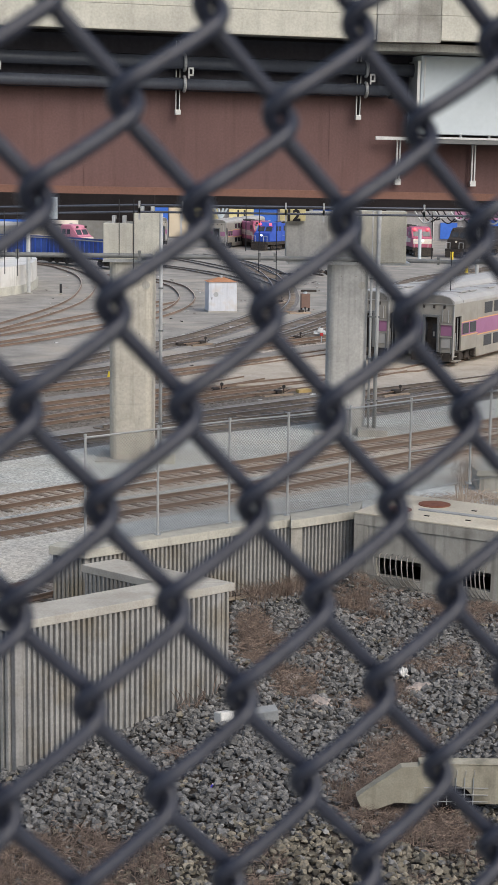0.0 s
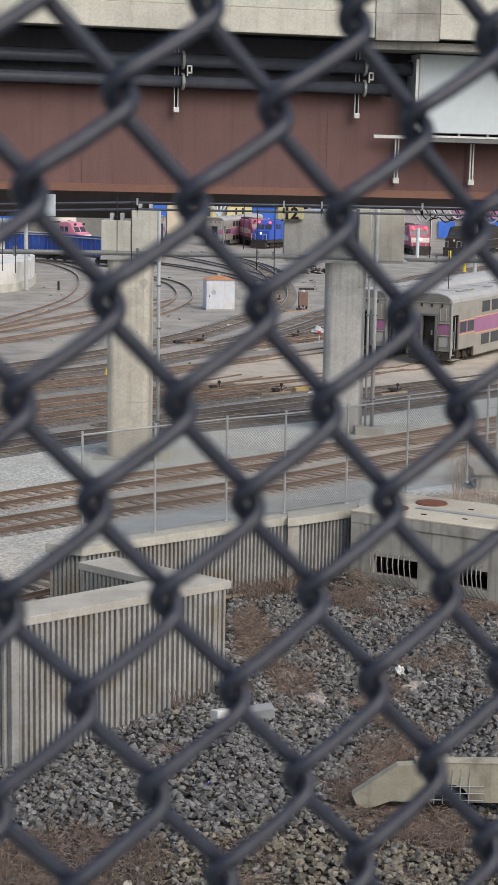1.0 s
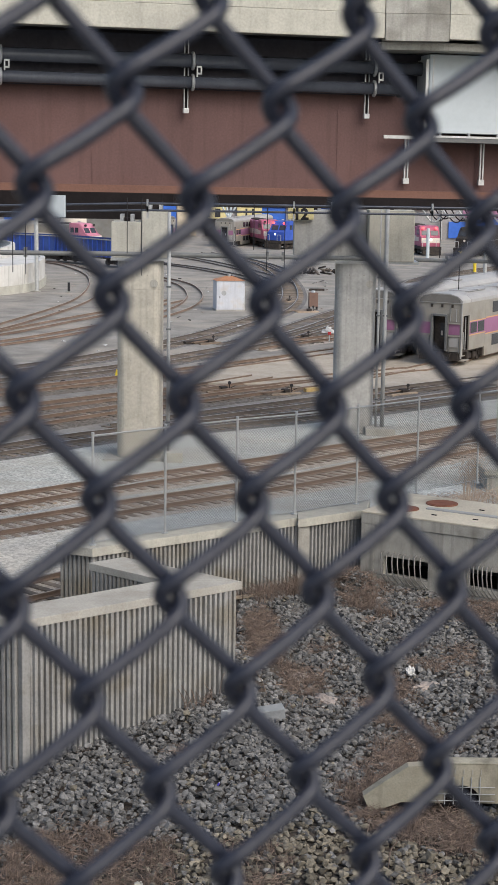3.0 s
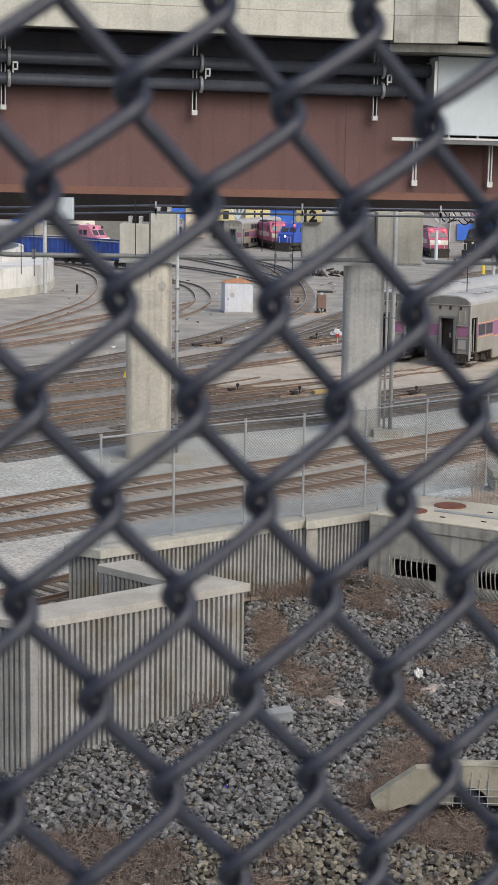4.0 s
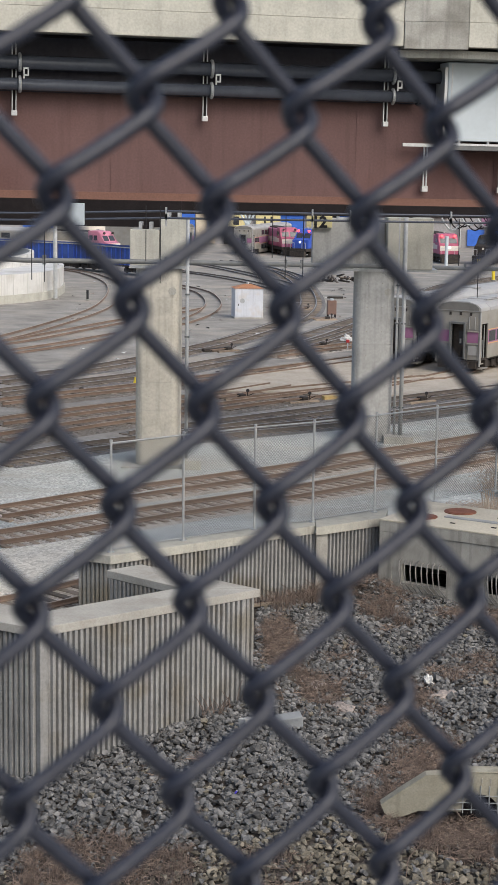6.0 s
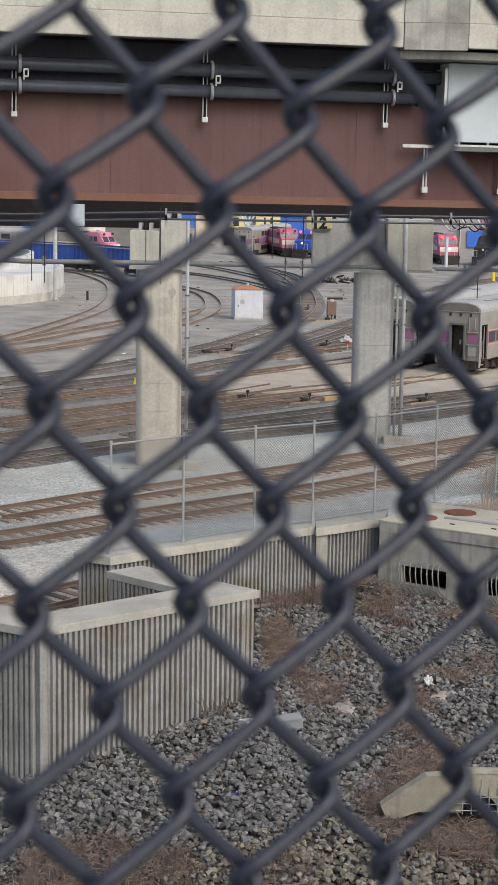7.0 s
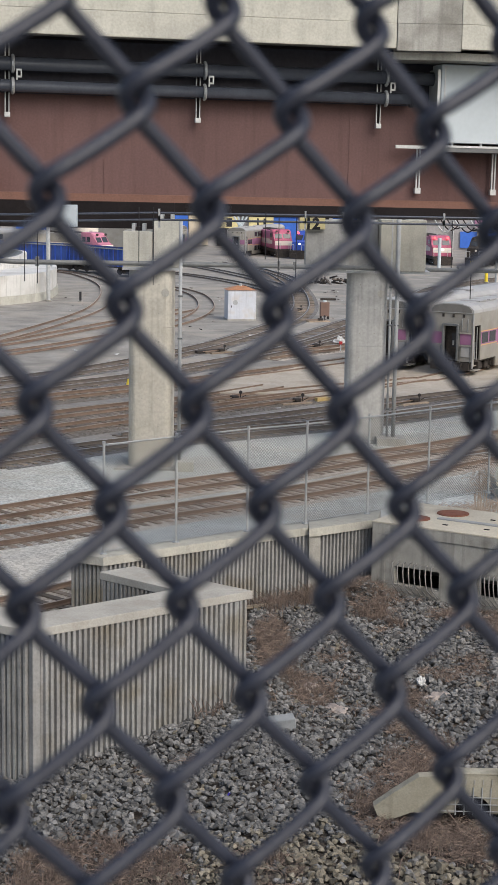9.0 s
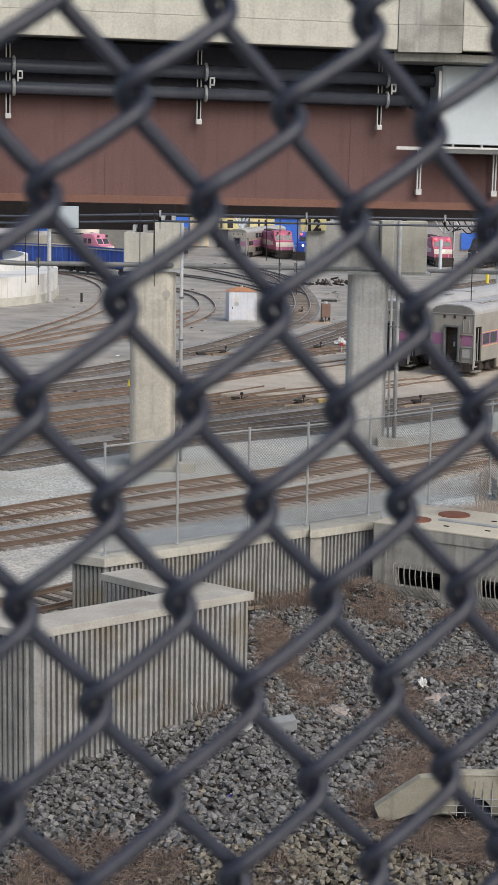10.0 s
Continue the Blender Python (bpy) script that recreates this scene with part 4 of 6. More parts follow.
def make_coach(x, y, turn, label, z=0.0):
    """Bi-level coach; its near end lies at the origin, its length runs along local x; the -y side is the one seen."""
    c = thing("passenger_coach", label, "train coach", (x, y, z), turn, "coaches")
    ln, hw, wall = 25.9, 1.52, 0.1
    end = 4.2

    def roofline(x0, x1, name, mat, z0):
        prof = [(-hw, z0), (-hw + 0.03, z0 + 0.18), (-hw + 0.32, z0 + 0.42), (-0.6, z0 + 0.58), (0.6, z0 + 0.58), (hw - 0.32, z0 + 0.42), (hw - 0.03, z0 + 0.18), (hw, z0)]
        bm = bmesh.new()
        a = [bm.verts.new((x0, u, w)) for u, w in prof]
        b = [bm.verts.new((x1, u, w)) for u, w in prof]
        bm.faces.new(a)
        bm.faces.new(b[::-1])
        for i in range(len(prof)):
            j = (i + 1) % len(prof)
            bm.faces.new((a[j], a[i], b[i], b[j]))
        bmesh.ops.recalc_face_normals(bm, faces=bm.faces)
        part(name, bm, mat, c)

    zt = 4.12
    # body shell: side sheets round the door, end wall round the gangway
    part("body", box(end + 0.002, ln - end, -hw, hw, 0.42, zt, bevel=0.03), M_STEEL, c)
    for side in (-1, 1):
        y0, y1 = (-hw, -hw + wall) if side < 0 else (hw - wall, hw)
        part("side_sheet", box(1.3, end, y0, y1, 1.05, zt), M_STEEL, c)
        part("side_sheet", box(0.0, 0.22, y0, y1, 0.75, zt), M_STEEL, c)
        part("side_sheet", box(0.222, 1.298, y0, y1, 3.3, zt), M_STEEL, c)
    part("floor", box(0.05, end, -hw + wall, hw - wall, 0.95, 1.1), M_UNDER, c)
    part("bulkhead", box(1.6, 1.66, -hw + wall, hw - wall, 1.1, zt - 0.05), M_UNDER, c)
    part("body", box(ln - end + 0.002, ln, -hw, hw, 0.9, zt, bevel=0.03), M_STEEL, c)
    for y0, y1, z0, z1 in ((-hw + wall, -0.46, 1.0, zt), (0.46, hw - wall, 1.0, zt), (-0.458, 0.458, 3.3, zt)):
        part("end_sheet", box(0.02, 0.12, y0, y1, z0, z1), M_STEEL, c)
    for y0, y1, z0, z1 in ((-0.56, -0.43, 1.05, 3.4), (0.43, 0.56, 1.05, 3.4), (-0.43, 0.43, 3.26, 3.4)):
        part("gangway_frame", box(-0.22, 0.05, y0, y1, z0, z1, bevel=0.02), M_DARKPIPE, c)
    part("gangway_door", box(0.3, 0.34, -0.42, 0.42, 1.1, 3.26), M_UNDER, c, "dark gangway door")
    part("door_glass", box(0.27, 0.297, -0.25, 0.05, 1.9, 2.8), M_GLASS, c)
    part("notice", box(0.262, 0.268, -0.12, 0.0, 2.0, 2.3), M_ROOF, c)
    part("end_stripe", box(-0.005, 0.018, -1.36, -0.62, 2.1, 2.85), M_PURPLE, c)
    part("end_stripe", box(-0.005, 0.018, 0.62, 1.42, 2.1, 2.85), M_PURPLE, c)
    part("end_window", box(-0.01, 0.018, -1.25, -0.7, 2.95, 3.75), M_STEEL, c)
    part("step_well", box(-0.15, 0.6, -1.3, 1.3, 0.45, 0.94), M_UNDER, c)
    part("coupler", box(-0.7, 0.2, -0.18, 0.18, 0.7, 1.0, bevel=0.04), M_UNDER, c)
    part("side_step", box(0.2, 1.32, -hw - 0.05, -hw + 0.3, 0.4, 0.46), M_STEEL, c)
    part("handrail", tube([(0.16, -hw - 0.05, 1.2), (0.16, -hw - 0.05, 2.3)], 0.025, 6), M_GALV, c)
    for y0 in (-0.9, -0.2, 0.5):
        part("buffer_lamp", box(-0.03, 0.018, y0, y0 + 0.14, 3.82, 4.02), M_UNDER, c)
    roofline(1.6, ln, "roof", M_ROOF, zt + 0.002)
    roofline(0.0, 1.56, "roof_end", M_UNDER if turn < 60 else M_ROOF, zt + 0.002)
    bm = bmesh.new()
    arch = [(-1.38, 0.03), (-1.36, 0.2), (-1.15, 0.4), (-0.6, 0.52), (0.6, 0.52), (1.15, 0.4), (1.36, 0.2), (1.38, 0.03)]
    f0 = [bm.verts.new((-0.05, u, zt + w)) for u, w in arch]
    f1 = [bm.verts.new((-0.002, u, zt + w)) for u, w in arch]
    bm.faces.new(f0)
    for i in range(len(arch)):
        j = (i + 1) % len(arch)
        bm.faces.new((f0[i], f0[j], f1[j], f1[i]))
    bmesh.ops.recalc_face_normals(bm, faces=bm.faces)
    part("roof_end_panel", bm, M_DIMGREY, c, "dark grey curved end panel")
    part("drip_rail", box(-0.06, 0.0, -1.5, 1.5, zt - 0.02, zt + 0.02), M_ROOF, c)
    part("grab_iron", tube([(-0.06, -1.15, 2.95), (-0.06, -1.15, 3.75)], 0.02, 6), M_GALV, c)
    part("grab_iron", tube([(-0.06, -0.75, 2.95), (-0.06, -0.75, 3.75)], 0.02, 6), M_GALV, c)
    part("cable_loop", tube([(-0.25, -0.9, 1.0), (-0.35, -0.8, 0.6), (-0.3, -0.5, 0.5), (-0.2, -0.3, 0.9)], 0.04, 6), M_UNDER, c)
    for z0 in (1.98, 2.78):
        part("end_shelf", box(-0.09, 0.018, -1.4, -0.6, z0, z0 + 0.07, bevel=0.01), M_STEEL, c)
    part("end_panel", box(-0.03, 0.018, -1.3, -0.7, 1.3, 1.95, bevel=0.01), M_ROOF, c)
    for y0 in (-1.36, -0.66, 0.66, 1.36):
        part("end_rail", tube([(-0.07, y0, 0.95), (-0.07, y0, 2.0)], 0.028, 6), M_DARKPIPE, c)
    for i in range(3):
        part("stair_tread", box(0.25 + 0.02 * i, 1.28, -hw - 0.02 + 0.22 * i, -hw + 0.24 + 0.22 * i, 0.42 + 0.24 * i, 0.47 + 0.24 * i), M_STEEL, c)
    part("door_post", tube([(0.75, -hw + 0.05, 1.1), (0.75, -hw + 0.05, 3.2)], 0.03, 6), M_GALV, c)
    part("vestibule_panel", box(0.5, 0.54, -0.3, 0.42, 1.1, 2.6), M_GREYPIPE, c)
    for y0 in (-0.75, 0.75):
        part("air_hose", tube([(-0.1, y0, 0.9), (-0.45, y0 * 0.9, 0.5), (-0.55, y0 * 0.6, 0.45)], 0.045, 6), M_UNDER, c)
    part("end_post", tube([(-0.02, -1.5, 0.6), (-0.02, -1.5, 4.05)], 0.05, 6), M_ROOF, c)
    for rx in (2.6, 4.4, 8, 12):
        part("roof_hatch", box(rx, rx + 1.3, -0.9, 0.5, zt + 0.56, zt + 0.64, bevel=0.02), M_ROOF, c)
    s = -hw - 0.012
    # stripe with thin orange edges, and the windows
    part("stripe", box(end + 0.1, ln - end, s, -hw - 0.001, 1.92, 2.9), M_PURPLE, c, "purple stripe")
    part("stripe", box(1.36, end + 0.098, s, -hw - 0.001, 2.05, 2.85), M_PURPLE, c, "purple stripe")
    for z in (1.84, 2.905):
        part("stripe_edge", box(end + 0.1, ln - end, s, -hw - 0.001, z, z + 0.07), M_ORANGE, c)
    for z in (1.97, 2.855):
        part("stripe_edge", box(1.36, end + 0.098, s, -hw - 0.001, z, z + 0.06), M_ORANGE, c)
    for wx in (1.5, 2.85):
        part("window", box(wx, wx + 1.12, s - 0.016, s - 0.001, 2.12, 2.8, bevel=0.004), M_GLASS, c)
    wx = end + 1.35
    while wx < ln - end - 1.6:
        part("window", box(wx, wx + 1.45, s - 0.014, s + 0.02, 3.2, 3.92, bevel=0.004), M_GLASS, c)
        part("window", box(wx, wx + 1.45, s - 0.014, s + 0.02, 1.02, 1.74, bevel=0.004), M_GLASS, c)
        wx += 1.85
    truck(c, 2.9, -1.2, 1.2)
    truck(c, ln - 2.9, -1.2, 1.2)
    for bx in (1.2, 4.0):
        part("equipment_box", box(bx, bx + 0.5, -1.45, -0.9, 0.45, 0.95, bevel=0.03), M_UNDER, c)
    return c


make_coach(11.53, 106.5, 62.2, "stainless bi-level coach with purple stripe, end door open")
make_coach(7.6, 109.2, 62.2, "stainless bi-level coach with purple stripe beside its twin")
make_coach(-5.7, 262.6, 76, "distant stainless bi-level coach with magenta stripe", -0.2)
make_coach(-14.5, 268.5, 150, "distant grey coach on a far track", -0.2)


def make_loco(x, y, turn, label, low, high, band, ln=17.0, lamps=True, lit=False):
    """Road locomotive: cab and nose at the origin end, long hood behind, along local x."""
    c = thing("locomotive", label, "locomotive", (x, y, -0.15), turn, "locomotives")
    part("frame", box(-0.6, ln, -1.5, 1.5, 1.0, 1.45, bevel=0.04), M_UNDER, c)
    bm = bmesh.new()
    prof = [(0.0, 1.46), (0.0, 2.75), (0.75, 2.95), (1.35, 4.0), (1.7, 4.35), (3.6, 4.45), (3.6, 1.46)]
    for a, b in ((-1.45, 1.45),):
        f0 = [bm.verts.new((u, a, w)) for u, w in prof]
        f1 = [bm.verts.new((u, b, w)) for u, w in prof]
        bm.faces.new(f0)
        bm.faces.new(f1[::-1])
        for i in range(len(prof)):
            j = (i + 1) % len(prof)
            bm.faces.new((f0[j], f0[i], f1[i], f1[j]))
    bmesh.ops.bevel(bm, geom=bm.edges[:], offset=0.09, segments=2, affect="EDGES")
    bmesh.ops.recalc_face_normals(bm, faces=bm.faces)
    part("cab", bm, high, c)
    part("nose_band", box(-0.03, 0.0, -1.38, 1.38, 2.0, 2.7), band, c)
    part("nose_band", box(-0.03, 0.0, -1.38, 1.38, 1.5, 1.95), low, c)
    part("hood", box(3.602, ln - 0.3, -1.4, 1.4, 1.46, 4.2, bevel=0.12), low, c)
    part("hood_band", box(3.7, ln - 0.5, -1.43, -1.402, 2.1, 2.9), band, c)
    part("hood_band", box(3.7, ln - 0.5, 1.402, 1.43, 2.1, 2.9), band, c)
    for y0 in (-1.25, 0.1):
        bm = box(0, 0.03, y0, y0 + 1.1, 0.05, 0.85)
        w = part("windscreen", bm, M_GLASS, c)
        w.matrix_basis = pose(0.755, 0, 3.02, 0, 29, 0)
    for sy in (-1.47, 1.46):
        part("cab_window", box(1.9, 2.5, sy, sy + 0.015, 3.1, 3.8), M_GLASS, c)
        part("cab_window", box(2.7, 3.3, sy, sy + 0.015, 3.1, 3.8), M_GLASS, c)
    for y0 in (-0.95, 0.95):
        bm = bmesh.new()
        add_disc(bm, (1.02, y0, 4.12), (1, 0, 0), 0.17, 0.2, 14)
        part("marker_lamp", bm, M_LAMP if lit else M_UNDER, c, "round marker lamp")
    bm = bmesh.new()
    add_disc(bm, (-0.05, 0, 2.45), (1, 0, 0), 0.16, 0.12, 12)
    part("headlight", bm, M_HEAD if lit else M_CREAM, c)
    part("pilot", prism([(-0.95, -1.3), (-0.6, -1.45), (-0.6, 1.45), (-0.95, 1.3)], 0.25, 1.0), M_UNDER, c)
    for y0 in (-1.35, -0.7, 0.7, 1.35):
        part("handrail", tube([(-0.6, y0, 1.45), (-0.6, y0, 2.35)], 0.04, 6), M_GALV, c)
    part("handrail", tube([(-0.6, -1.35, 2.35), (-0.6, -0.7, 2.35)], 0.04, 6), M_GALV, c)
    part("handrail", tube([(-0.6, 0.7, 2.35), (-0.6, 1.35, 2.35)], 0.04, 6), M_GALV, c)
    for y0 in (-1.38, 1.38):
        part("side_rail", tube([(3.7, y0 * 1.07, 2.4), (ln - 0.4, y0 * 1.07, 2.4)], 0.03, 6), M_GALV, c)
    for rx in (5.0, 7.5, 10.0, 12.5):
        part("roof_fan", box(rx, rx + 1.5, -0.9, 0.9, 4.2, 4.42, bevel=0.05), M_UNDER, c)
    part("cab_stripe", box(1.75, 3.58, -1.475, -1.455, 2.15, 2.75), band, c)
    part("cab_stripe", box(1.75, 3.58, 1.455, 1.475, 2.15, 2.75), band, c)
    for i in range(9):
        part("louvre", box(4.2 + 1.2 * i, 5.0 + 1.2 * i, -1.425, -1.403, 3.1, 3.9), M_UNDER, c)
    part("step", box(-0.55, 0.0, -1.48, -1.1, 0.5, 0.62), M_GALV, c)
    part("step", box(-0.55, 0.0, 1.1, 1.48, 0.5, 0.62), M_GALV, c)
    part("horn", tube([(2.4, 0.3, 4.6), (2.9, 0.3, 4.6)], 0.08, 8), M_GALV, c)
    truck(c, 2.6, -1.2, 1.2, 0.5)
    truck(c, ln - 3.0, -1.2, 1.2, 0.5)
    part("fuel_tank", box(6, 10.5, -1.3, 1.3, 0.35, 0.99, bevel=0.1), M_UNDER, c)
    return c


make_loco(1.75, 262.6, 103, "magenta, cream and red locomotive standing in the yard", M_PINK, M_REDP, M_CREAM)
make_loco(-23.3, 236.0, 148, "far magenta and cream locomotive behind blue wagons", M_STEEL, M_ROSE, M_CREAM)
make_loco(24.9, 246.0, 96, "magenta and grey locomotive showing red marker lamps", M_REDP, M_REDP, M_CREAM, lit=True)
make_loco(29.6, 244.0, 60, "black locomotive beside the depot", M_UNDER, M_UNDER, M_UNDER)
SHUNTER = make_loco(1.9, 258.6, 58, "bright blue locomotive rolling slowly, red lamps lit", M_BLUE, M_BLUE, M_BLUE, lit=True)


make_coach(-56.0, 249.0, -25, "distant pale coach behind the blue wagons", -0.2)


def make_wagon(x, y, turn):
    w = thing("gondola_wagon", "blue ribbed steel gondola wagon on the curve", "wagon", (x, y, 0), turn, "blue wagons")
    part("floor", box(-7, 7, -1.5, 1.5, 1.0, 1.2), M_UNDER, w)
    for y0, y1 in ((-1.5, -1.45), (1.45, 1.5)):
        part("side", box(-7, 7, y0, y1, 1.2, 3.3), M_NAVY, w)
    for x0, x1 in ((-7, -6.95), (6.95, 7)):
        part("end", box(x0, x1, -1.449, 1.449, 1.2, 3.3), M_NAVY, w)
    for i in range(15):
        for y0 in (-1.62, 1.502):
            part("rib", box(-7 + i * 0.985, -6.86 + i * 0.985, y0, y0 + 0.118, 1.2, 3.25), M_BLUE, w)
    part("top_rail", box(-7.05, 7.05, -1.62, -1.45, 3.302, 3.42), M_GREYPIPE, w)
    part("top_rail", box(-7.05, 7.05, 1.45, 1.62, 3.302, 3.42), M_NAVY, w)
    truck(w, -4.8, -1.2, 1.2)
    truck(w, 4.8, -1.2, 1.2)


for x, y, turn in ((-30.5, 219.0, -32), (-20.3, 209.6, -50), (-43, 226.5, -28)):
    make_wagon(x, y, turn)

# ---------------------------------------------------------------- depot and far side of the yard
M_DEPOT = surface("depot_cladding", (0.26, 0.25, 0.25), (0.34, 0.33, 0.33), 0.2, 0.8, fine=3)
M_DEPOTBLUE = surface("depot_blue_panel", (0.03, 0.11, 0.45), (0.05, 0.15, 0.55), 0.1, 0.6, fine=2, bump=0.0)
M_FASCIA = surface("mauve_fascia", (0.36, 0.17, 0.28), (0.42, 0.21, 0.33), 0.1, 0.6, fine=2, bump=0.0)
M_SIGN = surface("pale_yellow_board", (0.58, 0.5, 0.24), (0.66, 0.57, 0.3), 0.3, 0.6, fine=4, bump=0.0)
M_BLACK = surface("black_paint", (0.015, 0.015, 0.017), (0.03, 0.03, 0.03), 1, 0.6, bump=0.0)
M_YELLOW = surface("safety_yellow", (0.62, 0.47, 0.03), (0.7, 0.54, 0.05), 2, 0.55)


def make_depot():
    d = thing("depot_building", "long blue and grey train depot with numbered bays", "building", (0, 300, 0), 0)
    part("wall", box(-90, 90, 0.6, 30, 0, 14), M_DEPOT, d)
    part("roof", box(-91, 91, -0.5, 31, 14.002, 14.6), M_DEPOT, d)
    part("fascia", box(-8, 30, -0.1, 0.58, 5.35, 6.6), M_FASCIA, d)
    part("fascia", box(36, 70, -0.1, 0.58, 3.9, 5.4), M_FASCIA, d)
    for x0, x1, z0, z1 in ((-46, -15.2, 0.2, 9.5), (0.1, 4.4, 0.2, 5.33), (33.5, 36.5, 0.4, 3.3), (38.5, 50, 0.5, 3.88), (10.2, 16, 0.2, 5.33)):
        part("panel", box(x0, x1, 0.2, 0.58, z0, z1), M_DEPOTBLUE, d)
    part("panel", box(-15.0, -11.6, 0.1, 0.58, 0.2, 6.0), surface("tan_panel", (0.5, 0.42, 0.3), (0.56, 0.48, 0.36), 0.2), d, "tan wall panel")
    for x, txt in ((-8.4, ""), (-2.1, "11")):
        part("doorway", box(x - 1.6, x + 1.8, 0.3, 0.595, 0.05, 3.2), M_UNDER, d)
        b = part("bay_sign", box(x - 2.2, x + 2.2, -0.12, 0.3, 3.25, 5.25, bevel=0.02), M_SIGN, d, "pale yellow number board")
        if not txt:
            part("mark", box(x - 1.2, x - 0.8, -0.15, -0.121, 3.5, 5.0), M_BLACK, b)
            part("mark", box(x + 0.1, x + 1.1, -0.15, -0.121, 3.5, 5.0), M_BLACK, b)
            continue
        cu = bpy.data.curves.new("numeral", "FONT")
        cu.body, cu.size, cu.align_x, cu.extrude, cu.offset = txt, 2.3, "CENTER", 0.01, 0.05
        cu.materials.append(M_BLACK)
        nm = new("numeral", cu)
        nm.parent = b
        nm.matrix_basis = pose(x, -0.15, 3.45, 90, 0, 0)
    for i in range(9):
        part("downpipe", box(-40 + 9 * i, -39.7 + 9 * i, 0.0, 0.19, 0.1, 13.9), M_GALV, d)


make_depot()


def make_cable_bundle():
    c = thing("cable_bundle", "slack bundle of pale and dark cables hung beneath the span", "cables", (8.2, 80.5, 0))
    for i in range(16):
        x = -0.5 + 0.27 * i
        pts = []
        for k in range(9):
            a = k / 8
            pts.append((x + 0.9 * a, 0.05 * (i % 3), 10.62 - 0.62 * math.sin(math.pi * a * 0.8) + 0.08 * (i % 4)))
        part("cable", tube(pts, 0.03 if i % 3 else 0.045, 6), M_GALV if i % 3 == 0 else M_SOFFIT, c)


make_cable_bundle()


def make_curved_wall():
    w = thing("ramp_wall", "curved white concrete ramp wall", "wall", kind="structure")
    pts = spline([(-40, 146), (-30, 152.5), (-24.2, 160.4), (-22.6, 166.0), (-22.4, 172), (-23.4, 180), (-27, 188)], 2.4)
    ins = [p + Vector((-0.5, 0.15)) for p in pts]
    mat = surface("white_concrete", (0.52, 0.515, 0.485), (0.62, 0.61, 0.58), 0.5, 0.8, fine=5, spots=(0.42, 0.4, 0.36), spot_scale=0.3, streak=0.4, grain=0.04)
    for i in range(0, len(pts) - 1):
        q = [pts[i], pts[i + 1], ins[i + 1], ins[i]]
        q[1] = pts[i].lerp(pts[i + 1], 0.985)
        q[2] = ins[i].lerp(ins[i + 1], 0.985)
        part("panel", prism([(v.x, v.y) for v in q], 0.8, 2.75), mat, w)
        base = [pts[i] + Vector((0.12, 0)), pts[i + 1] + Vector((0.12, 0)), ins[i + 1], ins[i]]
        part("footing", prism([(v.x, v.y) for v in base], -0.2, 0.796), M_PALE, w)
    back = [p + Vector((-4.5, 9.0)) for p in pts]
    rear = [p + Vector((-0.5, 0.3)) for p in back]
    for i in range(len(back) - 1):
        q = [back[i], back[i].lerp(back[i + 1], 0.985), rear[i].lerp(rear[i + 1], 0.985), rear[i]]
        part("upper_panel", prism([(v.x, v.y) for v in q], 2.6, 3.7), mat, w)
    fill = thing("ramp_deck", "pale concrete ramp surface above the curved wall", "ramp", kind="structure")
    part("deck", prism([(v.x, v.y) for v in ins] + [(-60, 188), (-60, 146)], 2.0, 2.6), mat, fill)


make_curved_wall()


def make_hut():
    h = thing("equipment_hut", "white metal equipment hut with rusty pitched roof", "hut", (-2.75, 146.9, 0), 11)
    mat = surface("white_painted_steel", (0.47, 0.49, 0.53), (0.57, 0.59, 0.63), 0.8, 0.5, fine=8, spots=(0.5, 0.46, 0.42), spot_scale=1.0, streak=0.3, bump=0.02, grain=0.04)
    rust = surface("rusty_roof", (0.3, 0.14, 0.07), (0.4, 0.2, 0.11), 1.5, 0.8, fine=12)
    part("body", box(-1.25, 1.25, -1.0, 1.0, 0.1, 2.62, bevel=0.02), mat, h)
    part("base", box(-1.3, 1.3, -1.05, 1.05, -0.1, 0.098), M_CONC, h)
    bm = bmesh.new()
    b = [bm.verts.new(v) for v in ((-1.34, -1.08, 2.622), (1.34, -1.08, 2.622), (1.34, 1.08, 2.622), (-1.34, 1.08, 2.622))]
    t = [bm.verts.new(v) for v in ((-0.3, -0.05, 2.98), (0.3, -0.05, 2.98), (0.3, 0.05, 2.98), (-0.3, 0.05, 2.98))]
    bm.faces.new(t)
    bm.faces.new(b[::-1])
    for i in range(4):
        bm.faces.new((b[i], b[(i + 1) % 4], t[(i + 1) % 4], t[i]))
    part("roof", bm, rust, h)
    part("vent", tube([(0.0, 0, 2.9), (0.0, 0, 3.16)], 0.14, 10), M_GALV, h)
    part("door", box(-1.1, 0.25, -1.025, -1.003, 0.2, 2.5), mat, h)
    bm = bmesh.new()
    add_disc(bm, (-0.62, -1.035, 1.55), (0, 1, 0), 0.22, 0.02, 16)
    part("notice", bm, M_GREYPIPE, h, "round grey notice")
    part("handle", box(-1.0, -0.94, -1.06, -1.026, 1.1, 1.3), M_SOFFIT, h)


make_hut()


def post(name, label, cat, x, y, h, r, mat, group="", cap=None):
    p = thing(name, label, cat, (x, y, 0), 0, group)
    part("shaft", tube([(0, 0, -0.05), (0, 0, h)], r, 12), mat, p)
    bm = bmesh.new()
    add_disc(bm, (0, 0, 0.06), (0, 0, 1), r * 1.9, 0.12, 12)
    part("foot", bm, M_CONC, p)
    if cap:
        bm = bmesh.new()
        add_disc(bm, (0, 0, h + 0.05), (0, 0, 1), r * 1.15, 0.1, 12)
        part("cap", bm, cap, p)
    return p


